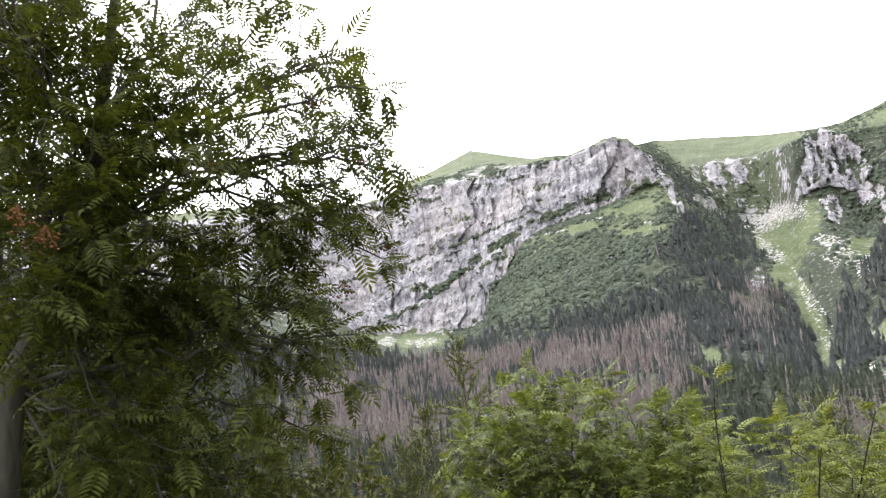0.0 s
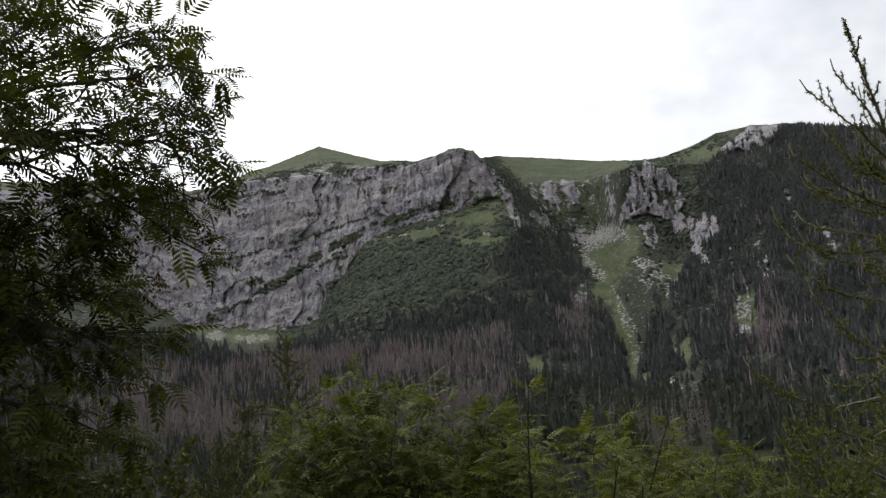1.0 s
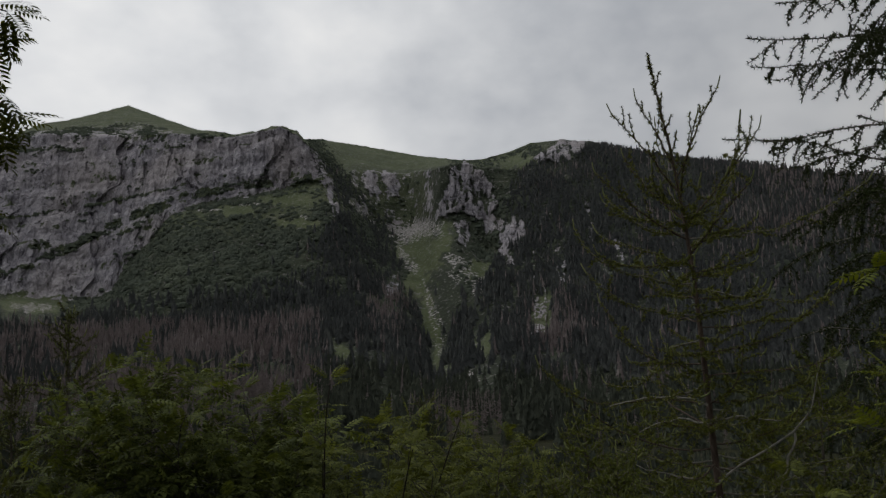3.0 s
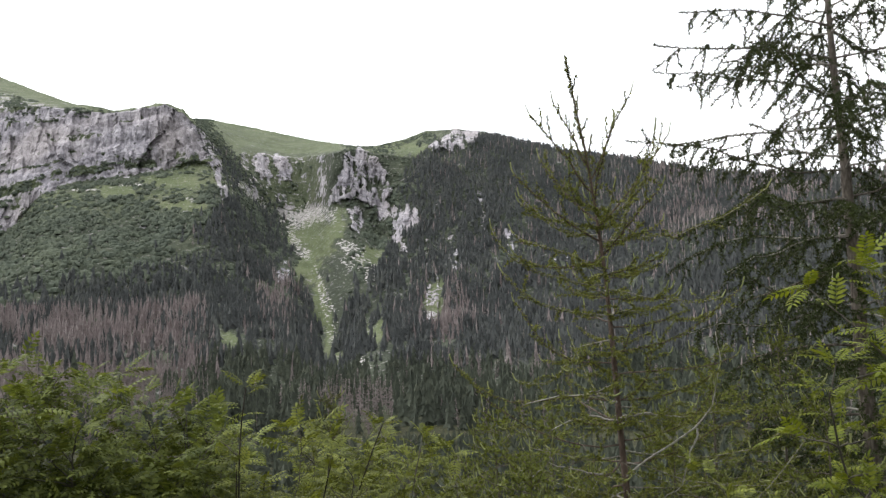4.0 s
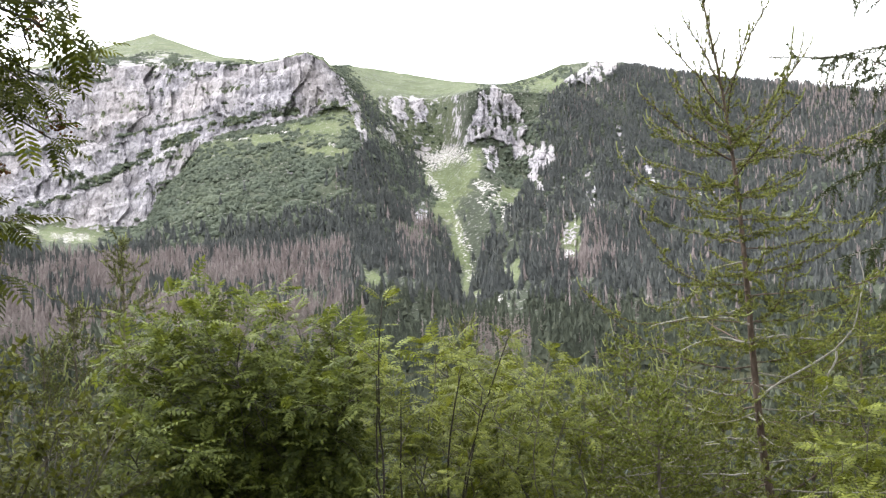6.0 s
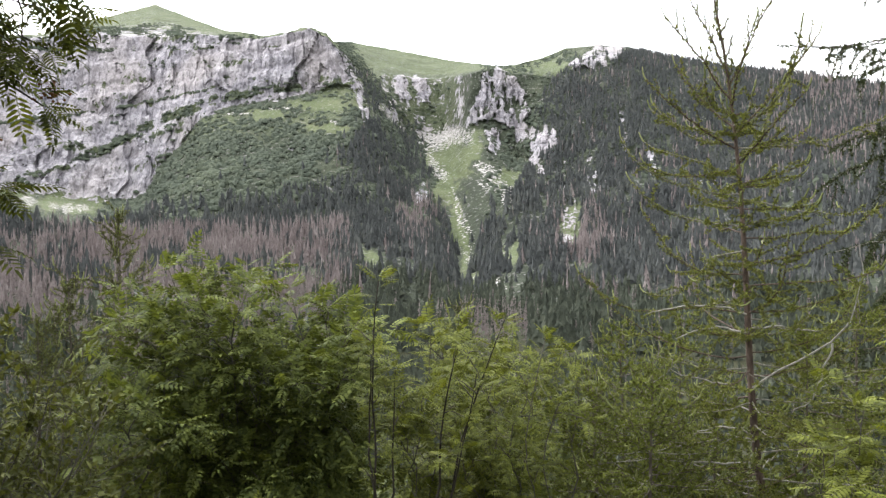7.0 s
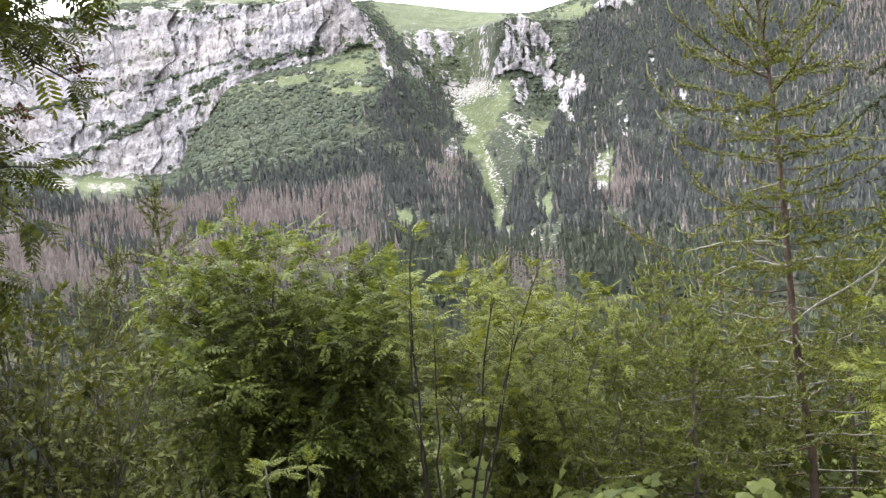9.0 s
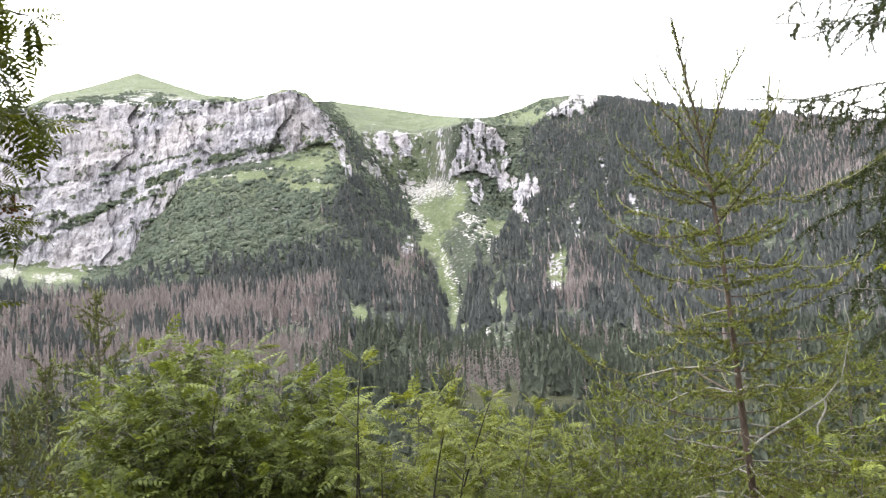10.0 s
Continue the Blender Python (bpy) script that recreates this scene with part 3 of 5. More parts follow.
DZ = far * sky_hold * ((1 - rocky) * (lump * 3.0 + rough * 1.2) + rocky * ledge * 3) + (1 - far) * smooth(R, 3, 40) * fbm(ARC * R / 12000, R / 12, 0 * R, 3, 81) * 0.6
DZ = DZ + np.exp(-((S - 8.97) / 0.06) ** 2) * smooth(AZ, 0.3, -0.4) * smooth(AZ, -9, -7.4) * np.abs(rough) * 2.5
R2 = R + DR * smooth(S, 5.2, 6.2)
Z2 = Z + DZ + np.sin(np.pi * np.clip(S - 6, 0, 1)) * 9 * smooth(AZ, -15, -8) * smooth(AZ, 6, 1)
X2, Y2 = R2 * np.sin(np.radians(az_cols)), R2 * np.cos(np.radians(az_cols))
ELV = np.degrees(np.arctan2(Z2 - EYE, R2))

# ledges grown over with dwarf pine, rising with the beds towards the bastion
shelf = np.zeros_like(AZ)
for line, wide in (([(-22, 3.6), (-19, 4.6), (-16, 6.4), (-13, 8.1), (-9, 9.9), (-5, 10.9), (0.5, 11.6)], 0.34), ([(-24, 7.2), (-17, 8.6), (-11, 10.2), (-7, 11.4)], 0.10), ([(-30, 11.5), (-20, 12.6), (-13, 13.3), (-9, 13.6)], 0.14)):
    lx, ly = zip(*line)
    gap = smooth(fbm(ARC / 45, EL * 17 / 30, 0 * AZ, 3, 29), -0.25, 0.15)
    shelf = np.maximum(shelf, smooth(np.abs(ELV - np.interp(AZ, lx, ly) + 0.25 * fbm(ARC / 25, 0 * AZ, 0 * AZ, 3, 33)), wide * 1.3, wide * 0.5) * gap * (AZ > lx[0]) * (AZ < lx[-1]))
upper = smooth(S, 8.0, 8.25)
rim_rock = smooth(S, 8.0, 8.05) * smooth(S, 8.5, 8.1) * smooth(AZ, -8, -11) * 0.5
ledge_green = smooth(ledge, 0.25, 0.5) * 0.3
rock_w = np.clip(cliff_w * (1 - ledge_green) * (1 - bowl * (0.55 + 0.35 * smooth(fbm(ARC / 12, EL * 17 / 50, 0 * AZ, 3, 93), -0.25, 0.15))) + outcrop_w + rim_rock, 0, 1)
rock_w = np.clip(rock_w - (0.40 - 0.2 * smooth(stand, 2.5, 4)) * np.clip(outcrop_w, 0, 1) * (1 - cliff_w) - 0.35 * smooth(fbm(ARC / 60, BED * 17 / 12, 0 * AZ, 3, 91), 0.18, 0.4) * cliff_w - 0.5 * spur * smooth(AZ, 0.3, 1.2) - 0.75 * shelf, 0, 1)
dome_w = smooth(AZ, -17, -15.5) * smooth(AZ, 6.5, 3) * smooth(S, 5.95, 6.1)
grass_w = np.clip(np.maximum.reduce([meadow_w, 0.8 * upper * smooth(AZ, 21, 16), 0.5 * bowl * smooth(S, 6.9, 7.0), cliff_w * 0.5, 0.75 * dome_w * smooth(EL - 0.12 * AZ, 6.2, 9.5) * smooth(lump, -0.35, 0.2)]), 0, 1)
grass_w = np.where(R < 320, 0.0, grass_w)
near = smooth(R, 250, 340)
rock_w = rock_w * near - 0.6 * (1 - near)
sw = np.clip(scree_w + 0.35 * bowl * smooth(S, 6.8, 6.95) * smooth(S, 7.2, 7.0), 0, 1)
sw = sw * near - 0.6 * (1 - near)


def build_land():
    rows, cols = R2.shape
    v = np.stack([X2, Y2, Z2], axis=2).reshape(-1, 3)
    i, j = np.meshgrid(np.arange(rows - 1), np.arange(cols), indexing="ij")
    k = (j + 1) % cols
    a, b, c, d = i * cols + j, i * cols + k, (i + 1) * cols + k, (i + 1) * cols + j
    f = np.concatenate([np.stack([a, c, b], -1).reshape(-1, 3), np.stack([a, d, c], -1).reshape(-1, 3)])
    pile = Pile()
    pile.add(v, f)
    pile.add([(0, 0, 0.0)], np.zeros((0, 3), int))
    pile.f.append(np.stack([np.full(cols, rows * cols), np.arange(cols), (np.arange(cols) + 1) % cols], -1)[:, [0, 2, 1]])
    me = pile.mesh("ground", MAT_GROUND, True)
    stony = np.append(rocky.ravel(), 0.0)
    me.polygons.foreach_set("use_smooth", np.concatenate([stony[q].max(axis=1) < 0.5 for q in pile.f]))
    for name, w in (("rock", rock_w), ("grass", grass_w), ("scree", sw), ("shaded_soil", 1 - near)):
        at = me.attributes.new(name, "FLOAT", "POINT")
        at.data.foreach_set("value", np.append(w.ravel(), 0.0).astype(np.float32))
    tagged(new("ground", me), "mountain valley with limestone cliffs, meadows and dark wooded slopes", "mountain", kind="structure")


build_land()


# ---- far woods and dwarf pine on the slopes ----
def spruce_template(rng, tiers=6, points=7, slim=1.0):
    v, f = [], []
    for k in range(tiers):
        top = 1.0 - k / tiers * 0.92
        low = top - 1.55 / tiers
        rad = slim * (0.035 + 0.19 * (k + 1) / tiers)
        c = len(v)
        v.append((0, 0, min(top + 0.05, 1.0)))
        turn = rng.uniform(0, 6.28)
        for p in range(points):
            a = turn + p * 2 * np.pi / points
            q = rad * (rng.uniform(0.7, 1.2) if p % 2 else rng.uniform(0.25, 0.5))
            v.append((q * np.cos(a + rng.uniform(-0.15, 0.15)), q * np.sin(a), low + rng.uniform(-0.3, 0.3) / tiers - (0.22 if p % 2 else -0.25) / tiers))
        f += [(c, c + 1 + p, c + 1 + (p + 1) % points) for p in range(points)]
    return np.array(v), np.array(f)


def snag_template(rng, twigs=34):
    """A dead spruce: a bare pole with short drooping dry branches."""
    v = [(0.011 * np.cos(a), 0.011 * np.sin(a), 0) for a in (0, 2.09, 4.19)] + [(0, 0, 1)]
    f = [(0, 1, 3), (1, 2, 3), (2, 0, 3)]
    for _ in range(twigs):
        z = rng.uniform(0.22, 0.97)
        a, q = rng.uniform(0, 6.28), 0.13 * (1.05 - z) * rng.uniform(0.5, 1.3) + 0.012
        c = len(v)
        d = np.array([np.cos(a), np.sin(a)])
        v += [(0, 0, z + 0.022), (0, 0, z - 0.012), (q * d[0], q * d[1], z - q * rng.uniform(0.1, 0.6))]
        f.append((c, c + 1, c + 2))
    return np.array(v), np.array(f)


def clump_template(rng, sides=5):
    """A low cushion of dwarf pine."""
    a = np.arange(sides) * 2 * np.pi / sides
    rim = np.stack([np.cos(a), np.sin(a), 0 * a - 0.15], 1) * rng.uniform(0.8, 1.2, (sides, 1))
    brow = np.stack([0.68 * np.cos(a + 0.4), 0.68 * np.sin(a + 0.4), 0 * a + 0.42], 1) * rng.uniform(0.75, 1.25, (sides, 1))
    f = []
    for k in range(sides):
        q = (k + 1) % sides
        f += [(k, q, sides + k), (q, sides + q, sides + k), (sides + k, sides + q, 2 * sides)]
    return np.concatenate([rim, brow, [(0.1, 0, rng.uniform(0.5, 0.75))]]), np.array(f)


def scatter_far(name, mat, templates, weight, count, low, high, seed, label, category, squat=1.0, lean=0.03):
    rng = np.random.default_rng(seed)
    cell = np.zeros_like(R2)
    cell[1:-1] = np.hypot(R2[2:] - R2[:-2], 0.8 * (Z2[2:] - Z2[:-2])) * 0.5 * R2[1:-1] * np.radians(col_wide)[None]
    w = np.where((az_cols > 58.05)[None], 0, cell * weight).ravel()
    pick = rng.choice(len(w), count, p=w / w.sum())
    p = np.stack([X2.ravel()[pick], Y2.ravel()[pick], Z2.ravel()[pick]], 1)
    p[:, :2] += rng.uniform(-1.0, 1.0, (count, 2))
    near = np.clip(0.55 + 0.55 * fbm(p[:, 0] / 60, p[:, 1] / 60, 0 * p[:, 0], 2, seed) + rng.normal(0, 0.22, count), 0, 1)
    h = low + (high - low) * near
    h = h * np.interp(EL.ravel()[pick], [1, 4, 9, 13], [1.0, 0.9, 0.8, 0.62])
    h = np.where(R2.ravel()[pick] < 230, np.minimum(h, np.maximum(-p[:, 2] - 0.155 * R2.ravel()[pick], 3.0)), h)
    turn = rng.uniform(0, 6.28, count)
    c, s = np.cos(turn), np.sin(turn)
    wide = h * squat * rng.uniform(0.8, 1.25, count)
    m = np.zeros((count, 3, 4))
    m[:, 0, 0], m[:, 0, 1], m[:, 1, 0], m[:, 1, 1] = c * wide, -s * wide, s * wide, c * wide
    m[:, 0, 2], m[:, 1, 2] = rng.normal(0, lean, count) * h, rng.normal(0, lean, count) * h
    m[:, 2, 2] = h
    m[:, :, 3] = p - np.array([0, 0, 0.5])
    pile = Pile()
    kind = rng.integers(0, len(templates), count)
    for k, (v, f) in enumerate(templates):
        pile.scatter(v, f, m[kind == k])
    tagged(new(name, pile.mesh(name, mat)), label, category, kind="stuff")


def woods():
    rng = np.random.default_rng(5)
    open_ground = (1 - np.clip(meadow_w * 1.3, 0, 1)) * (1 - np.clip(scree_w * 1.5, 0, 1)) * (1 - np.clip(outcrop_w * 1.1, 0, 0.97))
    patchy = np.maximum(0.25 + 0.75 * smooth(fbm(X2 / 45, Y2 / 45, 0 * X2, 3, 7), -0.5, 0.3), 1.3 * smooth(AZ, 14.5, 16) * smooth(EL, 2, 6))
    # left of the couloir the wood stops under the dwarf pine, right of it climbs to the crest
    tree_line = np.interp(AZ + 0.45 * WARP_X, [-60, -30, -24, -19, -14, -8, -4, -1, 1, 2, 3.2, 4.5, 6, 7.5, 8.3, 9.0, 9.6, 10.2, 10.9, 11.6, 12.6, 14, 15, 16, 17.5, 19, 21, 24, 30, 38, 45],
                          [3, 3, 1.6, 0.2, 0.9, 1.8, 2.6, 3.8, 6.3, 8.0, 8.2, 7.0, 5.0, 3.0, 1.4, -0.6, -5, -5, -2.5, 0.2, 1.8, 3.4, 4.4, 9.5, 12.0, 12.4, 13.2, 14.5, 13.5, 11, 10])
    tree_line = np.where(AZ > -14, 0.5, 0.0) + tree_line + 0.5 * fbm(ARC / 14, 0 * AZ, EL * 17 / 30, 3, 23)
    sky_room = smooth(ELV, lookup(AZ, SKYLINE) - 0.25, lookup(AZ, SKYLINE) - 0.42)
    strays = 0.10 * smooth(AZ, -12, -4) * smooth(AZ, 6.5, 5) * smooth(ELV, tree_line + 3.2, tree_line) * (S < 7.0) + 0.9 * spur * smooth(ELV, 12.6, 12.0) + 0.035 * smooth(AZ, 7.5, 8.2) * smooth(AZ, 12.5, 11.5) * smooth(ELV, 4, 1)
    wooded = np.maximum(smooth(ELV, tree_line + 0.7, tree_line - 0.7), strays) * (S < 8.95) * sky_room * smooth(R2, 38, 60) * open_ground
    dead_share = np.clip(
        smooth(AZ, 2.5, -1.5) * smooth(AZ, -34, -26) * smooth(ELV, 0.7, -0.5) * (0.3 + 0.7 * smooth(fbm(X2 / 60, Y2 / 60, 0 * X2, 2, 17), -0.3, 0.1))
        + np.exp(-(((AZ - 6.3) / 1.3) ** 2 + ((ELV - 0.8) / 1.5) ** 2)) * 0.9
        + np.exp(-(((AZ - 19) / 1.8) ** 2 + ((ELV + 0.5) / 1.6) ** 2)) * 0.9 + np.exp(-(((AZ - 12) / 3) ** 2 + ((ELV + 8.5) / 1.5) ** 2)) * 0.9
        + smooth(AZ, 15, 19) * 0.11 * smooth(fbm(X2 / 50, Y2 / 50, 0 * X2, 3, 19), -0.05, 0.3) + smooth(AZ, 30, 36) * smooth(ELV, 3, 6) * 0.25, 0, 1)
    live = [spruce_template(rng, 4, 6, 1.45) for _ in range(6)]
    snags = [snag_template(rng, 40) for _ in range(5)]
    dead = snags[:2] + [spruce_template(rng, 5, 5, 0.75) for _ in range(5)]
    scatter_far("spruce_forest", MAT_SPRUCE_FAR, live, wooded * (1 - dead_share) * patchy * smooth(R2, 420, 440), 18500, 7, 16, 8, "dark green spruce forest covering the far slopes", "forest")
    scatter_far("dead_spruce_forest", MAT_DEAD_FAR, dead, wooded * (dead_share + 0.015) * patchy * smooth(R2, 370, 420), 7500, 8, 17, 9, "grey-brown dead spruces standing on the lower slope", "forest", 1.0, 0.045)
    fine = [spruce_template(rng, 7, 7, 1.15) for _ in range(5)]
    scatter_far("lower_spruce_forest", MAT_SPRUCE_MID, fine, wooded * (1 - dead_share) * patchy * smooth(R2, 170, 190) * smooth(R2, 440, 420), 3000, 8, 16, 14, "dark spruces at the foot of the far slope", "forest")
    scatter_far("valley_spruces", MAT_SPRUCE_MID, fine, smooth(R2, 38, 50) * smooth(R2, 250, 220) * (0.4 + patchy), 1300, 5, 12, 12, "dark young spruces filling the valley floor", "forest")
    scatter_far("bare_dead_spruces", MAT_DEAD_FAR, snags, wooded * (dead_share + 0.05) * patchy * smooth(R2, 130, 150) * smooth(R2, 430, 390), 1700, 8, 16, 15, "bare dead spruce poles on the valley floor", "forest", 1.0, 0.05)
    pine_line = smooth(ELV, tree_line - 0.6, tree_line + 0.4)
    dome = smooth(AZ, -17, -15.5) * smooth(AZ, 8.0, 6.0) * (S > 5.9) * smooth(S, 7.05, 6.97)
    ledges = (S > 7.0) * (S < 8.4) * smooth(ledge, 0.15, 0.4) * 0.2 * smooth(AZ, -25, -18) + 0.25 * bowl * (S > 7.0) * (S < 8.0) * smooth(fbm(ARC / 18, EL * 17 / 25, 0 * AZ, 3, 95), 0.05, 0.3) + 1.6 * spur + 1.8 * shelf + 1.3 * (S > 7.93) * (S < 8.35) * smooth(fbm(ARC / 30, S * 3, 0 * S, 3, 37), 0.0, 0.2) * smooth(AZ, -30, -20) * smooth(AZ, 0, -5)
    right = smooth(AZ, 11.2, 12.5) * (S > 6.2) * (S < 8.9) * 0.8
    gaps = 0.15 + 0.85 * smooth(fbm(X2 / 22, Y2 / 22, Z2 / 22, 3, 27), -0.35, 0.15)
    low_pine = dome * np.maximum(pine_line, 0.35) * (1 - 0.8 * grass_w)
    scatter_far("dwarf_pine_scrub", MAT_PINE_FAR, [clump_template(rng) for _ in range(6)], open_ground * (1 - outcrop_w) * gaps * (low_pine + ledges * 0.8 + right * 0.7 * np.maximum(pine_line, 0.12)), 23000, 2.6, 6.2, 10,
                "green dwarf pine scrub on the mountain's flank", "scrub", 0.8, 0.0)


woods()


# ---- leaf and needle templates ----
def rowan_leaf(pairs=6, slim=0.056, plain=False):
    """A pinnate leaf one unit long: paired leaflets and one at the tip on a bent stalk."""
    v, f = [], []

    def leaflet(base, d, length, wide):
        d = np.array(d) / np.linalg.norm(d)
        side = np.array([-d[1], d[0], 0.0])
        c = len(v)
        b = np.array(base)
        up = np.array([0, 0, 0.016])
        if plain:
            v.extend([b, b + d * length * 0.45 + side * wide + up, b + d * length - (0, 0, length * 0.18), b + d * length * 0.45 - side * wide + up])
            f.extend([(c, c + 3, c + 1), (c + 1, c + 3, c + 2)])
            return
        v.extend([b, b + d * length * 0.28 + side * wide * 0.9 + up, b + d * length * 0.72 + side * wide * 0.8, b + d * length - (0, 0, length * 0.18), b + d * length * 0.72 - side * wide * 0.8, b + d * length * 0.28 - side * wide * 0.9 + up])
        f.extend([(c, c + 5, c + 1), (c + 1, c + 5, c + 2), (c + 2, c + 5, c + 4), (c + 2, c + 4, c + 3)])

    def spine(x):
        return np.array([x, 0, 0.10 * x - 0.24 * x * x])

    for k in range(pairs):
        x = 0.22 + 0.64 * k / (pairs - 1)
        ln = 0.31 * (1 - 0.35 * abs(x - 0.5) / 0.4)
        for sgn in (-1, 1):
            leaflet(spine(x + 0.012 * sgn), (0.52, sgn, -0.10), ln, slim * ln / 0.31)
    leaflet(spine(0.9), (1, 0, -0.3), 0.25, slim * 0.9)
    c = len(v)
    v.extend([spine(0) + (0, -0.007, 0), spine(0) + (0, 0.007, 0), spine(0.5) + (0, -0.006, 0), spine(0.5) + (0, 0.006, 0), spine(0.92)])
    f.extend([(c, c + 2, c + 1), (c + 1, c + 2, c + 3), (c + 2, c + 4, c + 3)])
    return np.array(v, float), np.array(f)


def simple_leaf():
    v = np.array([(0, 0, 0), (0.45, 0.26, 0.05), (0.5, 0, -0.02), (0.45, -0.26, 0.05), (1, 0, -0.12)], float)
    return v, np.array([(0, 2, 1), (1, 2, 4), (0, 3, 2), (2, 3, 4)])


def tuft(rng, needles, spread, wide):
    """A star of thin needles, one unit long, round +x."""
    v, f = [], []
    for k in range(needles):
        a = k * 2.4 + rng.uniform(-0.4, 0.4)
        s = rng.uniform(0.6, 1.0) * spread
        d = unit(np.array([1 - 0.6 * s, s * np.cos(a), s * np.sin(a)])) * rng.uniform(0.75, 1.1)
        side = unit(np.cross(d, (np.sin(a), np.cos(2 * a), 0.4))) * wide
        c = len(v)
        v += [-side, side, d]
        f.append((c, c + 1, c + 2))
    return np.array(v), np.array(f)


KIT = np.random.default_rng(77)
ROWAN_LEAF = rowan_leaf()
OLD_LEAF = rowan_leaf(7, 0.043)
BUSH_LEAF = rowan_leaf(6, 0.060)
BUSH_LEAF_PLAIN = rowan_leaf(5, 0.076, True)
OLD_LEAF_PLAIN = rowan_leaf(7, 0.052, True)
LEAF = simple_leaf()
LARCH_TUFT = tuft(KIT, 13, 0.95, 0.15)
HANGING_TUFT = tuft(KIT, 7, 0.95, 0.15)
FINE_TUFT = tuft(KIT, 7, 0.95, 0.17)
SPARSE_TUFT = tuft(KIT, 6, 0.95, 0.16)


def mesh_of(template, name, mat):
    p = Pile()
    p.add(*template)
    return p.mesh(name, mat)


OLD_LEAF_MESH = mesh_of(OLD_LEAF, "leaf", MAT_OLD_ONE)
ROWAN_LEAF_MESH = mesh_of(BUSH_LEAF, "leaf", MAT_ROWAN_ONE)
YOUNG_LEAF_MESH = mesh_of(ROWAN_LEAF, "leaf", MAT_YOUNG_ONE)
BRIGHT_LEAF_MESH = mesh_of(ROWAN_LEAF, "leaf", MAT_BRIGHT)


def single_leaves(stems, mesh, mats, name="leaf"):
    """Leaves of their own, each under the stem that bears it (stems and leaves alike in world metres)."""
    for stem, m in zip(stems, mats):
        ob = new(name, mesh)
        ob.parent = stem
        ob.matrix_basis = Matrix([[*map(float, row)] for row in m] + [[0, 0, 0, 1]])


def sample(line, us):
    """Points and directions at the shares us of a line's steps."""
    x = np.clip(us, 0, 0.9999) * (len(line) - 1)
    i = x.astype(int)
    step = np.diff(line, axis=0)
    return line[i] + step[i] * (x - i)[:, None], unit(step)[i]


def rowan_twig_leaves(pts, rng, size, gap=0.055, start=0.25, end_tuft=4):
    """Places of leaves along a twig: alternate, arching out and down, with a spray at the tip."""
    seg = np.linalg.norm(np.diff(pts, axis=0), axis=1).sum()
    n = max(2, int(seg * (1 - start) / gap))
    k = np.arange(n + end_tuft)
    p, t = sample(pts, start + (1 - start) * np.minimum(k / n, 1.0))
    a = (k * 2.4 + rng.uniform(-0.5, 0.5, len(k)))[:, None]
    s1 = unit(np.cross(t, (0.1, 0.2, 1)))
    s2 = np.cross(s1, t)
    way = t * rng.uniform(0.25, 0.7, (len(k), 1)) + s1 * np.cos(a) * 0.9 + s2 * np.sin(a) * 0.5
    way[:, 2] += rng.uniform(-0.35, 0.15, len(k))
    return [frames(p, way, np.array([0, 0, 1]) + rng.normal(0, 0.28, (len(k), 3)), size * rng.uniform(0.7, 1.15, len(k)))]


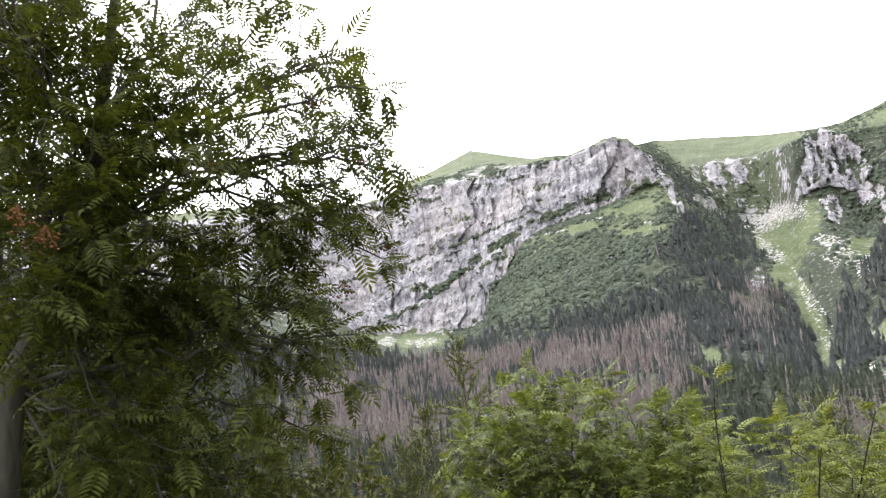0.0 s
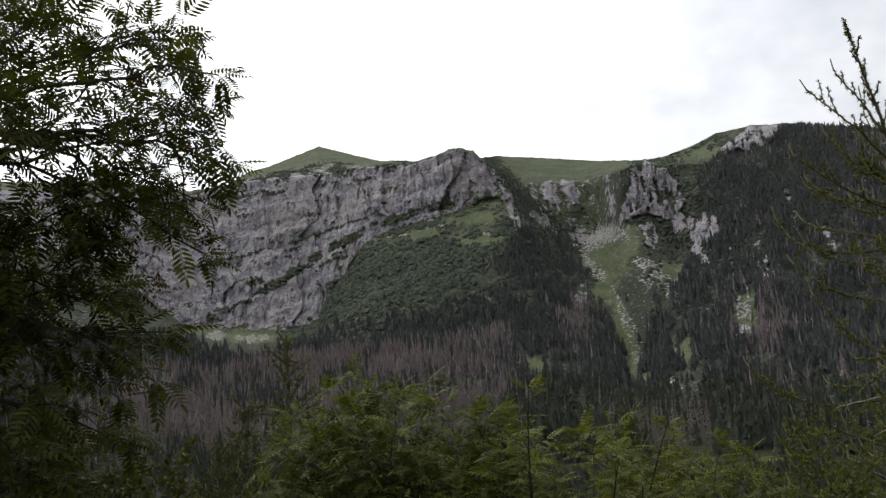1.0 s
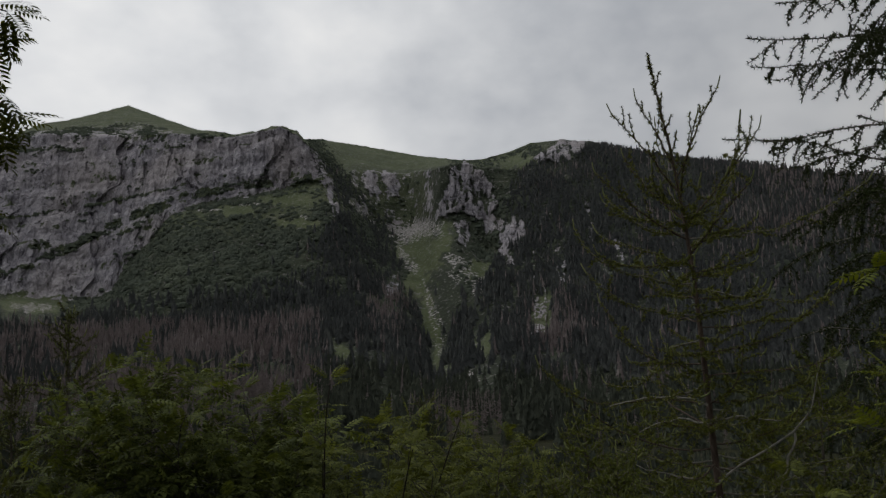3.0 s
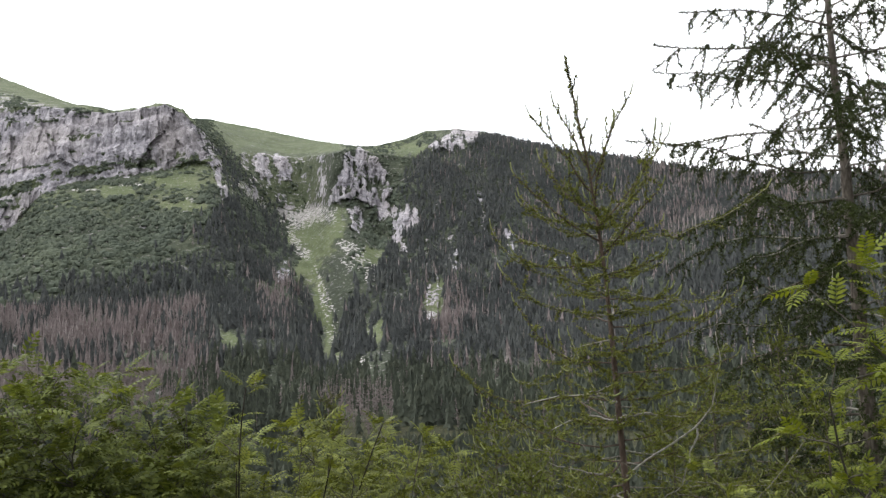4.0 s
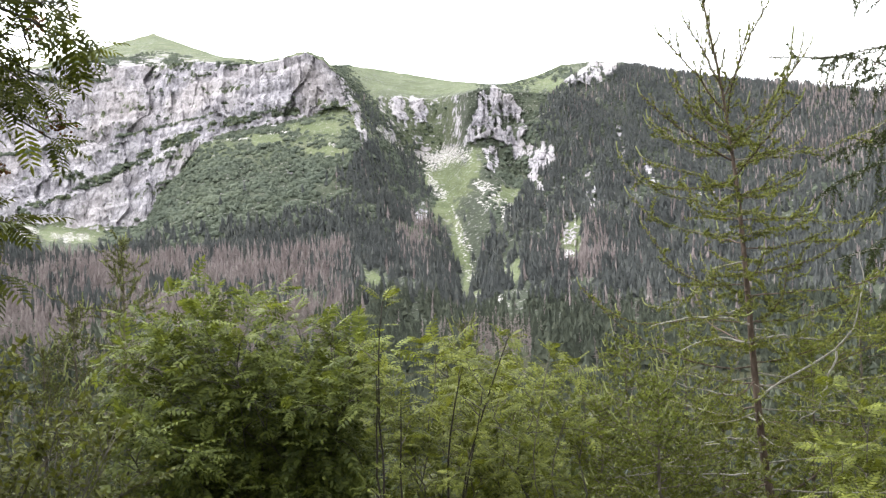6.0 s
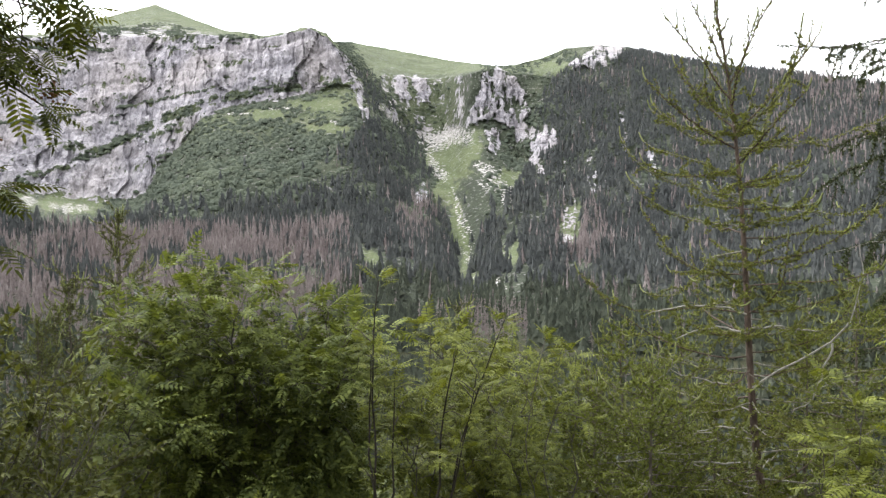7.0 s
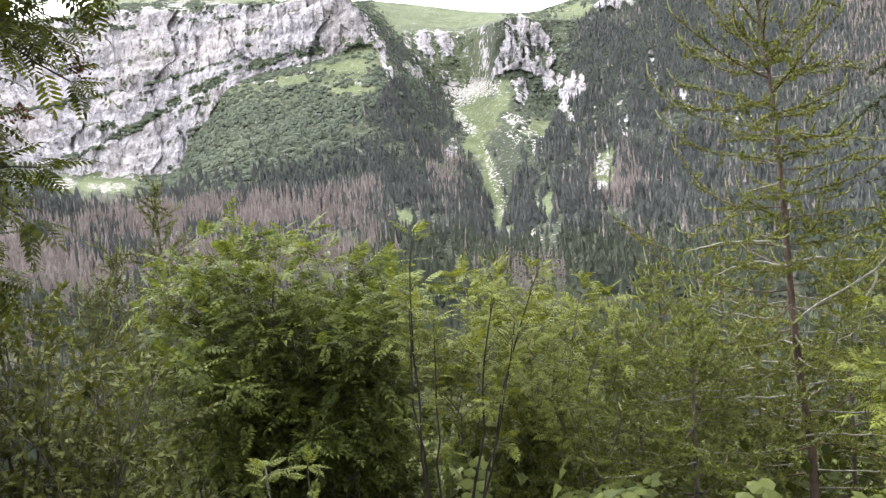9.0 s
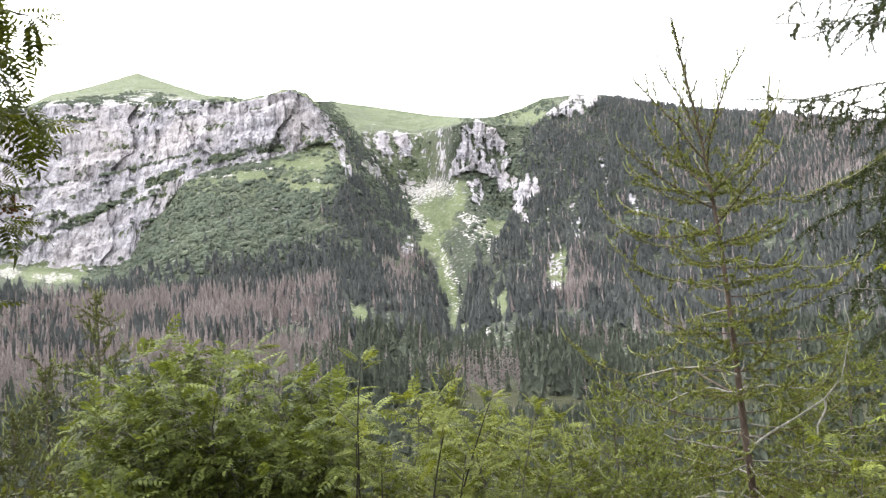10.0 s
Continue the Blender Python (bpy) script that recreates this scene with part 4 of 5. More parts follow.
def rowan(name, base, ends, label, category, seed, thin=0, size=0.17, stem_r=0.03, twigs=9, twig_len=0.45, start=0.35, singles=120, tone="", lift=0.12, group="", hubs=None, trunk_label="", wobble=0.09):
    """A rowan: stems from the base to the given ends, side twigs on their outer part, pinnate leaves on the twigs."""
    rng = np.random.default_rng(seed)
    base = np.array(base)
    owner = thing(name, Vector(base), label, category, group)
    wood_twigs, leaf_specs, bearers = Pile(), [], []
    for end in ends:
        end = np.array(end)
        origin = base if hubs is None else np.array(min(rng.permutation(np.array(hubs))[:2], key=lambda q: np.linalg.norm(q - end)))
        pts = reach(origin, end, 14, rng, lift, wobble * np.linalg.norm(end - origin))
        stem = Pile()
        length = np.linalg.norm(end - origin)
        tube(stem, pts, stem_r * rng.uniform(0.6, 1.1) * (0.4 + 0.3 * length / 2), 0.003, 6)
        bearer = part("stem", stem.mesh("stem", MAT_DARK_BARK if wobble < 0.05 else MAT_BARK, True), owner, trunk_label)
        held = sum(len(q) for q in leaf_specs)
        thin -= 1
        for k in range(twigs if thin < 0 else 5):
            u = (start if thin < 0 else 0.55) + (1 - (start if thin < 0 else 0.55)) * (k + rng.uniform(0, 1)) / twigs
            i = min(int(u * 14), 13)
            t = unit(pts[i + 1] - pts[i])
            a = rng.uniform(0, 6.28)
            s1 = unit(np.cross(t, (0.1, 0.2, 1)))
            s2 = np.cross(s1, t)
            d = t * 0.6 + s1 * np.cos(a) + s2 * np.sin(a) * 0.7 + np.array([0, 0, 0.25])
            tw = path(pts[i], d, twig_len * rng.uniform(0.5, 1.1), 6, rng, 0.5, (0, 0, -0.4), 0.6)
            tube(wood_twigs, tw, 0.0045, 0.0015, 4)
            leaf_specs += rowan_twig_leaves(tw, rng, size)
        leaf_specs += rowan_twig_leaves(pts[9:], rng, size, 0.05, 0.2, 6)
        bearers += [bearer] * (sum(len(q) for q in leaf_specs) - held)
    part("twigwork", wood_twigs.mesh("twigwork", MAT_BARK, True), owner, kind="stuff")
    m = np.concatenate(leaf_specs)
    order = rng.permutation(len(m))
    lone, rest = m[order[:singles]], m[order[singles:]]
    single_leaves([bearers[k] for k in order[:singles]], {"": ROWAN_LEAF_MESH, "old": OLD_LEAF_MESH, "young": YOUNG_LEAF_MESH, "bright": BRIGHT_LEAF_MESH}[tone], lone)
    crown = Pile()
    half = len(rest) // 2
    crown.scatter(*(BUSH_LEAF if tone == "" else OLD_LEAF if tone == "old" else ROWAN_LEAF), rest[:half])
    crown.scatter(*(OLD_LEAF_PLAIN if tone == "old" else BUSH_LEAF_PLAIN if tone == "" else ROWAN_LEAF), rest[half:])
    part("crown", crown.mesh("crown", {"": MAT_ROWAN, "old": MAT_OLD, "young": MAT_YOUNG, "bright": MAT_BRIGHT}[tone]), owner, kind="stuff")
    return owner


def ground_at(x, y):
    r, a = math.hypot(x, y), math.degrees(math.atan2(x, y))
    j = int(np.argmin(np.abs(wrapped - a)))
    return float(np.interp(r, R2[:60, j], Z2[:60, j]))


def foot(az, r):
    p = place(az, 0, r)
    return np.array([p.x, p.y, ground_at(p.x, p.y) - 0.03])


def conifer(name, base, top, label, category, seed, trunk_r, whorls, reach_low, reach_high, bark, needle, tuft_t, needle_len, gap, tip_mat=None, up_top=0.9, droop=0.35,
            subs=5, sub_len=0.35, per_whorl=5, bare_top=0.0, limb=0.2, hang=0.0, first=0.08, side=None, lean=0.35, dead_low=0.0, power=0.8, spine=None, curl=0.0, arms=(), leader=0):
    """A larch or spruce: a trunk, whorls of branches with side shoots, and tufts of needles along them."""
    rng = np.random.default_rng(seed)
    base, top = np.array(base, float), np.array(top, float)
    height = np.linalg.norm(top - base)
    owner = thing(name, Vector(base), label, category)
    trunk = Pile()
    pts = base + (top - base) * np.linspace(0, 1, 22)[:, None] + np.cumsum(rng.normal(0, 0.006, (22, 3)), axis=0) * np.sin(np.pi * np.linspace(0, 1, 22))[:, None]
    if spine is not None:
        knots = np.array([base] + [np.array(q) for q in spine] + [top])
        z = np.linspace(base[2], top[2], 22)
        pts = np.stack([np.interp(z, knots[:, 2], knots[:, 0]), np.interp(z, knots[:, 2], knots[:, 1]), z], 1)
    tube(trunk, pts, trunk_r, 0.004, 9)
    part("trunk", trunk.mesh("trunk", bark, True), owner)
    shoots, spots, tips = Pile(), [], []

    def dress(line, from_u=0.0, step=gap):
        seg = np.linalg.norm(np.diff(line, axis=0), axis=1).sum()
        n = max(2, int(seg * (1 - from_u) / step))
        k = np.arange(n)
        p, t = sample(line, from_u + (1 - from_u) * (k + 0.5) / n)
        a = (k * 2.4 + rng.uniform(-0.5, 0.5, n))[:, None]
        s1 = unit(np.cross(t, (0.13, 0.21, 1)))
        s2 = np.cross(s1, t)
        spots.append(frames(p, t * 0.45 + s1 * np.cos(a) + s2 * np.sin(a), s1, needle_len * rng.uniform(0.7, 1.2, n)))

    dress(pts[15:], 0.2, gap * 0.8)
    for w in range(whorls):
        u = first + (1 - bare_top - first) * (w + 0.5) / whorls
        p = sample(pts, np.array([u]))[0][0]
        low = (1 - u) ** power
        for b in range(per_whorl):
            a = b * 6.283 / per_whorl + w * 1.1 + rng.uniform(-0.5, 0.5)
            ln = (reach_high + (reach_low - reach_high) * low) * rng.uniform(0.65, 1.15)
            if side is not None:
                ln *= 1 + lean * min(0.3, math.cos(a - side))
            rise = up_top * u ** 3 + rng.uniform(-0.12, 0.25) - 0.1 * low
            d = np.array([math.cos(a), math.sin(a), rise])
            line = path(p + rng.normal(0, 0.06, 3) * [0, 0, 1], d, ln, 8, rng, 0.4, (0, 0, -droop * low + 0.25 * u), 1.0)
            x = np.linspace(0, 1, len(line))
            line[:, 2] += curl * ln * (x ** 3 - 0.7 * x ** 1.4)
            branch = Pile()
            tube(branch, line, limb * trunk_r * (0.3 + 0.7 * low) + 0.002, 0.0035, 5)
            part("branch", branch.mesh("branch", MAT_TWIG if rng.random() < 0.15 + 0.5 * low else bark, True), owner)
            bare = rng.random() < dead_low * low
            dress(line, 0.45 if bare else 0.12, gap * (1.8 if bare else 1.0))
            if tip_mat and u > 0.25 and rng.random() < 0.8:
                t = path(line[-1], unit(line[-1] - line[-2]) + [0, 0, 0.2], 0.09, 4, rng, 0.2, (0, 0, 1), 1.3)
                tips.append(t)
            count = max(2, round(subs * (0.35 + 0.65 * low)))
            for k in range(count):
                x = 0.2 + 0.78 * (k + rng.random()) / count
                i = min(int(x * 8), 7)
                t = unit(line[i + 1] - line[i])
                sd = unit(np.cross(t, (0, 0, 1))) * (1 if k % 2 else -1)
                tw = path(line[i], t * 0.7 + sd * 0.9 + np.array([0, 0, -hang]), sub_len * (1.15 - 0.5 * x) * rng.uniform(0.6, 1.2) * (0.35 + 0.65 * low), 4, rng, 0.55, (0, 0, -hang - 0.1), 1.2)
                tube(shoots, tw, 0.0042, 0.003, 3)
                dress(tw, 0.6 if bare and rng.random() < 0.5 else 0.05)
                if tip_mat and rng.random() < 0.3:
                    tips.append(path(tw[-1], unit(tw[-1] - tw[-2]), 0.07, 4, rng, 0.2, (0, 0, 1), 1.2))
    for u, end in arms:
        p = sample(pts, np.array([u]))[0][0]
        end = np.array(end)
        ln = np.linalg.norm(end - p)
        line = reach(p, end, 10, rng, -0.10, 0.02)
        branch = Pile()
        tube(branch, line, 0.0085, 0.0035, 5)
        part("branch", branch.mesh("branch", bark, True), owner)
        dress(line, 0.06, gap * 1.3)
        tips.append(path(line[-1], unit(line[-1] - line[-2]) + [0, 0, 0.3], 0.10, 4, rng, 0.15, (0, 0, 1), 1.0))
        for k in range(4):
            x = 0.3 + 0.16 * k + rng.uniform(0, 0.1)
            q, t = (w[0] for w in sample(line, np.array([x])))
            sd = unit(np.cross(t, (0, 0, 1))) * (1 if k % 2 else -1)
            tw = path(q, t * 0.7 + sd * 0.5 + np.array([0, 0, 0.45]), ln * rng.uniform(0.16, 0.30), 4, rng, 0.3, (0, 0, 1), 0.5)
            tube(shoots, tw, 0.0045, 0.003, 3)
            dress(tw, 0.05, gap * 1.4)
    for k in range(leader):
        p, t = (w[0] for w in sample(pts, np.array([0.82 + 0.165 * k / leader])))
        a = k * 2.4
        tw = path(p, t * 0.7 + np.array([math.cos(a), math.sin(a), 0.1]) * 0.8, rng.uniform(0.12, 0.2) * (1.15 - 0.5 * k / leader), 5, rng, 0.2, (0, 0, 1), 1.6)
        tube(shoots, tw, 0.006, 0.004, 4)
        dress(tw, 0.1, gap * 1.2)
    part("shoot_growth", shoots.mesh("shoot_growth", MAT_SHOOT, True), owner, kind="stuff")
    needles = Pile()
    needles.scatter(*tuft_t, np.concatenate(spots))
    part("foliage", needles.mesh("foliage", needle), owner, kind="stuff")
    if tips:
        new_growth = Pile()
        for t in tips:
            tube(new_growth, t, 0.0075, 0.005, 4)
        part("new_growth", new_growth.mesh("new_growth", tip_mat, True), owner, "pale yellow-green upturned new shoots", "stuff")
    return owner


def shrub(name, base, spread, height, label, seed, stems=14, leaf=0.06, mat=MAT_SHRUB, count=9):
    """A leafy bush of many thin stems with small simple leaves."""
    rng = np.random.default_rng(seed)
    base = np.array(base)
    owner = thing(name, Vector(base), label, "bush")
    spots, twigs = [], Pile()
    for k in range(stems):
        a, q = rng.uniform(0, 6.28), math.sqrt(rng.random())
        end = base + np.array([math.cos(a) * q * spread, math.sin(a) * q * spread, height * (1.05 - 0.5 * q * q) * rng.uniform(0.75, 1.05)])
        pts = reach(base, end, 10, rng, 0.12, 0.1)
        stem = Pile()
        tube(stem, pts, 0.009, 0.002, 5)
        part("stem", stem.mesh("stem", MAT_BARK, True), owner)
        for j in range(count):
            i = rng.integers(3, 10)
            tw = path(pts[i], unit(pts[i] - pts[i - 1]) * 0.5 + rng.normal(0, 0.6, 3) + [0, 0, 0.3], 0.32 * rng.uniform(0.6, 1.2), 6, rng, 0.4)
            tube(twigs, tw, 0.003, 0.001, 4)
            k = 26
            p, t = sample(tw, rng.uniform(0.1, 1, k))
            spots.append(frames(p, rng.normal(0, 0.7, (k, 3)) + unit(tw[-1] - tw[0]) * 0.7, np.array([0, 0, 1]) + rng.normal(0, 0.4, (k, 3)), leaf * rng.uniform(0.6, 1.2, k)))
    part("twigwork", twigs.mesh("twigwork", MAT_BARK, True), owner, kind="stuff")
    crown = Pile()
    crown.scatter(*LEAF, np.concatenate(spots))
    part("crown", crown.mesh("crown", mat), owner, kind="stuff")
    return owner


# ---- the rowan beside the path ----
def old_rowan():
    rng = np.random.default_rng(101)
    base = foot(-50, 3.2)
    ends = [place(*e) for e in ((-18.5, 22.0, 2.8), (-18.4, 15.2, 2.8), (-20.3, 8.8, 2.85), (-23, 3.0, 2.9), (-24.2, 25, 2.9), (-26, 29, 3.0), (-22, 18, 2.9), (-22.5, 11.5, 2.8), (-26, 6, 3.0), (-26.5, -1.5, 3.1), (-27, 14, 3.1), (-28, 21, 3.1), (-24, -0.5, 2.9), (-26, -4.5, 3.0), (-28.5, -7, 3.0), (-25, 3, 3.0), (-20.8, 19.5, 2.85), (-20, 12.6, 2.85), (-21.5, 24, 2.95))]
    ends += [place(rng.uniform(-52, -30), rng.uniform(-12, 37), rng.uniform(2.5, 3.9)) for _ in range(36)]
    ends += [place(rng.uniform(-52, -34), rng.uniform(14, 38), rng.uniform(2.7, 3.9)) for _ in range(10)]
    low, mid = place(-47.5, 0, 3.1), place(-44, 9, 3.1)
    hubs = [low + Vector((0, 0, 0.1)), mid, place(-41.5, 17, 3.15), place(-45, 5, 3.1)]
    owner = rowan("rowan_tree", base, ends, "old rowan tree with dark pinnate leaves beside the path", "tree", 3, thin=19, size=0.165, stem_r=0.023, twigs=8, twig_len=0.4, start=0.3, singles=300, hubs=hubs, tone="old")
    for line, r0, r1 in (([base, low, mid, place(-41.5, 17, 3.15), place(-40, 27, 3.2), place(-38, 38, 3.2)], 0.06, 0.015),
                         ([base + [0.05, 0.1, 0], place(-49, 2, 3.3), place(-48, 14, 3.3), place(-49, 30, 3.4)], 0.05, 0.015)):
        pts = np.array([np.array(q) for q in line])
        t = np.linspace(0, len(pts) - 1, 24)
        fine = np.stack([np.interp(t, np.arange(len(pts)), pts[:, k]) for k in range(3)], 1)
        fine += np.cumsum(rng.normal(0, 0.008, fine.shape), axis=0)
        trunk = Pile()
        tube(trunk, fine, r0, r1, 10)
        part("trunk", trunk.mesh("trunk", MAT_BARK, True), owner, "dark grey leaning trunk")
    bm = bmesh.new()
    bmesh.ops.create_icosphere(bm, subdivisions=1, radius=1.0)
    bv = np.array([q.co[:] for q in bm.verts])
    bf = np.array([[w.index for w in q.verts] for q in bm.faces])
    bm.free()
    for az, el, r in ((-46.5, 13.5, 2.3), (-44.8, 12, 2.35), (-19.6, 9.6, 2.8), (-21, 16, 2.8), (-23.5, 6.5, 2.9), (-24.6, 21, 2.9), (-33, 17, 2.8)):
        c = np.array(place(az, el, r))
        k = 26
        p = c + rng.normal(0, 1, (k, 3)) * [0.026, 0.026, 0.016]
        cluster = Pile()
        cluster.scatter(bv, bf, frames(p, rng.normal(0, 1, (k, 3)), rng.normal(0, 1, (k, 3)), np.full(k, 0.0055)))
        for q in p:
            tube(cluster, [c + [0, 0, 0.05], (q + c) / 2 + [0, 0, 0.02], q], 0.0007, 0.0006, 3)
        part("fruit_truss", cluster.mesh("fruit_truss", MAT_BERRY, True), owner, "brownish unripe rowan berries")


old_rowan()


# ---- the bush, shoots and young trees on the slope below the path ----
def slope_growth():
    rng = np.random.default_rng(202)
    crown = [(-12.3, -2.6, 6.0), (-8.9, -3.0, 6.0), (-5.6, -3.4, 5.9), (-10.5, -3.8, 5.8), (-7.2, -3.8, 6.3), (-3.5, -4.3, 6.0), (-1.3, -5.6, 5.9), (0.6, -6.8, 5.9), (-13.6, -4.6, 6.2), (-14.6, -6.6, 6.0), (-15.4, -9, 6.0), (1.6, -9, 6.0)]
    ends = [place(*c) for c in crown] + [place(rng.uniform(-16.5, 3), rng.uniform(-19, -6), rng.uniform(5.0, 6.6)) for _ in range(50)]
    rowan("rowan_bush", foot(-6, 6.2), ends, "broad bushy young rowan with fresh green leaves on the slope", "bush", 4, size=0.215, stem_r=0.015, twigs=11, twig_len=0.42, start=0.25, singles=300, lift=0.1, hubs=[foot(az, r) for az, r in ((-13, 6.2), (-9.5, 5.9), (-6, 6.3), (-3, 5.9), (0.5, 6.1))])
    # thin shoots in front of it
    rowan("rowan_sapling", foot(3.6, 4.6), [place(3.3, -3.7, 4.5), place(2.7, -9, 4.6), place(4.6, -10.5, 4.6)], "slender rowan sapling with a dark bare stem", "sapling", 5, wobble=0.03, size=0.14, stem_r=0.017, twigs=3, twig_len=0.2, start=0.55, singles=40, tone="young", lift=0.02, group="rowan saplings on the slope")
    rowan("rowan_sapling", foot(4.6, 4.5), [place(13.2, -6.8, 4.5), place(9.6, -8.6, 4.5), place(11, -11, 4.5)], "forked rowan sapling leaning over with bright leaves", "sapling", 6, wobble=0.03, size=0.15, stem_r=0.02, twigs=3, twig_len=0.2, start=0.55, singles=40, tone="young", lift=0.0, group="rowan saplings on the slope")
    rowan("rowan_sapling", foot(17, 5.6), [place(16.4, -8, 5.5), place(18.2, -9, 5.6), place(15, -11, 5.5), place(17.5, -13, 5.4)], "bushy rowan sapling with light green leaves", "sapling", 7, size=0.16, stem_r=0.012, twigs=7, twig_len=0.28, start=0.3, singles=60, tone="young", lift=0.03, group="rowan saplings on the slope")
    rowan("rowan_sapling", foot(-7.2, 2.9), [place(-9.4, -20.4, 2.9), place(-6.2, -20.6, 2.9)], "small rowan sprout with few leaves beside the path", "sapling", 8, size=0.085, stem_r=0.008, twigs=1, twig_len=0.1, start=0.8, singles=14, tone="young", lift=0.02, group="rowan saplings on the slope")
    rowan("rowan_sapling", foot(39.0, 4.4), [place(38.5, -12, 4.4), place(40.5, -13.2, 4.4), place(37.5, -14.5, 4.4), place(39.5, -17, 4.3)], "low spreading rowan sapling with yellow-green leaves", "sapling", 9, size=0.17, stem_r=0.011, twigs=6, twig_len=0.3, start=0.3, singles=60, tone="young", lift=0.05, group="rowan saplings on the slope")
    rowan("rowan_sapling", foot(53, 3.4), [place(46.5, 5.0, 3.0), place(43, 3.3, 3.0), place(44.5, -1.8, 3.1), place(47.5, -5.5, 3.1), place(50, 2, 3.1), place(51, -8, 3.2), place(46, -10, 3.1)],
          "tall rowan sapling with bright yellow-green leaves beside the path", "sapling", 10, size=0.125, stem_r=0.014, twigs=5, twig_len=0.26, start=0.55, singles=90, tone="bright", lift=0.1, group="rowan saplings on the slope")
    rowan("rowan_sapling", foot(10.5, 6.8), [place(a, e - 0.12 * abs(a - 5), q) for a, e, q in zip(rng.uniform(1, 17, 26), rng.uniform(-17, -6.5, 26), rng.uniform(5.6, 7.2, 26))], "bushy rowan sapling among the undergrowth", "sapling", 11, size=0.20, stem_r=0.010, twigs=7, twig_len=0.35, start=0.3, singles=60, tone="young", lift=0.05, group="rowan saplings on the slope")
    # young spruces behind the bush
    for az, el, r, seed, lab in ((-15.7, 1.9, 8.5, 21, "young spruce with upturned shoots behind the rowan bush"), (-18.9, -3.2, 8.0, 22, "smaller young spruce at the edge of the bushes"), (9.8, -6.2, 9.0, 23, "slim young spruce top above the saplings"),
                                 (-20.8, -6.5, 7.5, 24, "low young spruce with light shoots")):
        top, b = np.array(place(az, el, r)), foot(az, r)
        conifer("young_spruce", b, top, lab, "spruce", seed, 0.03, 19, 1.1, 0.16, MAT_LARCH_BARK, MAT_YOUNG_SPRUCE, SPARSE_TUFT, 0.031, 0.018, MAT_LARCH_TIP, 0.9, 0.05, 6, 0.36, 6, first=0.05, power=0.9)


slope_growth()


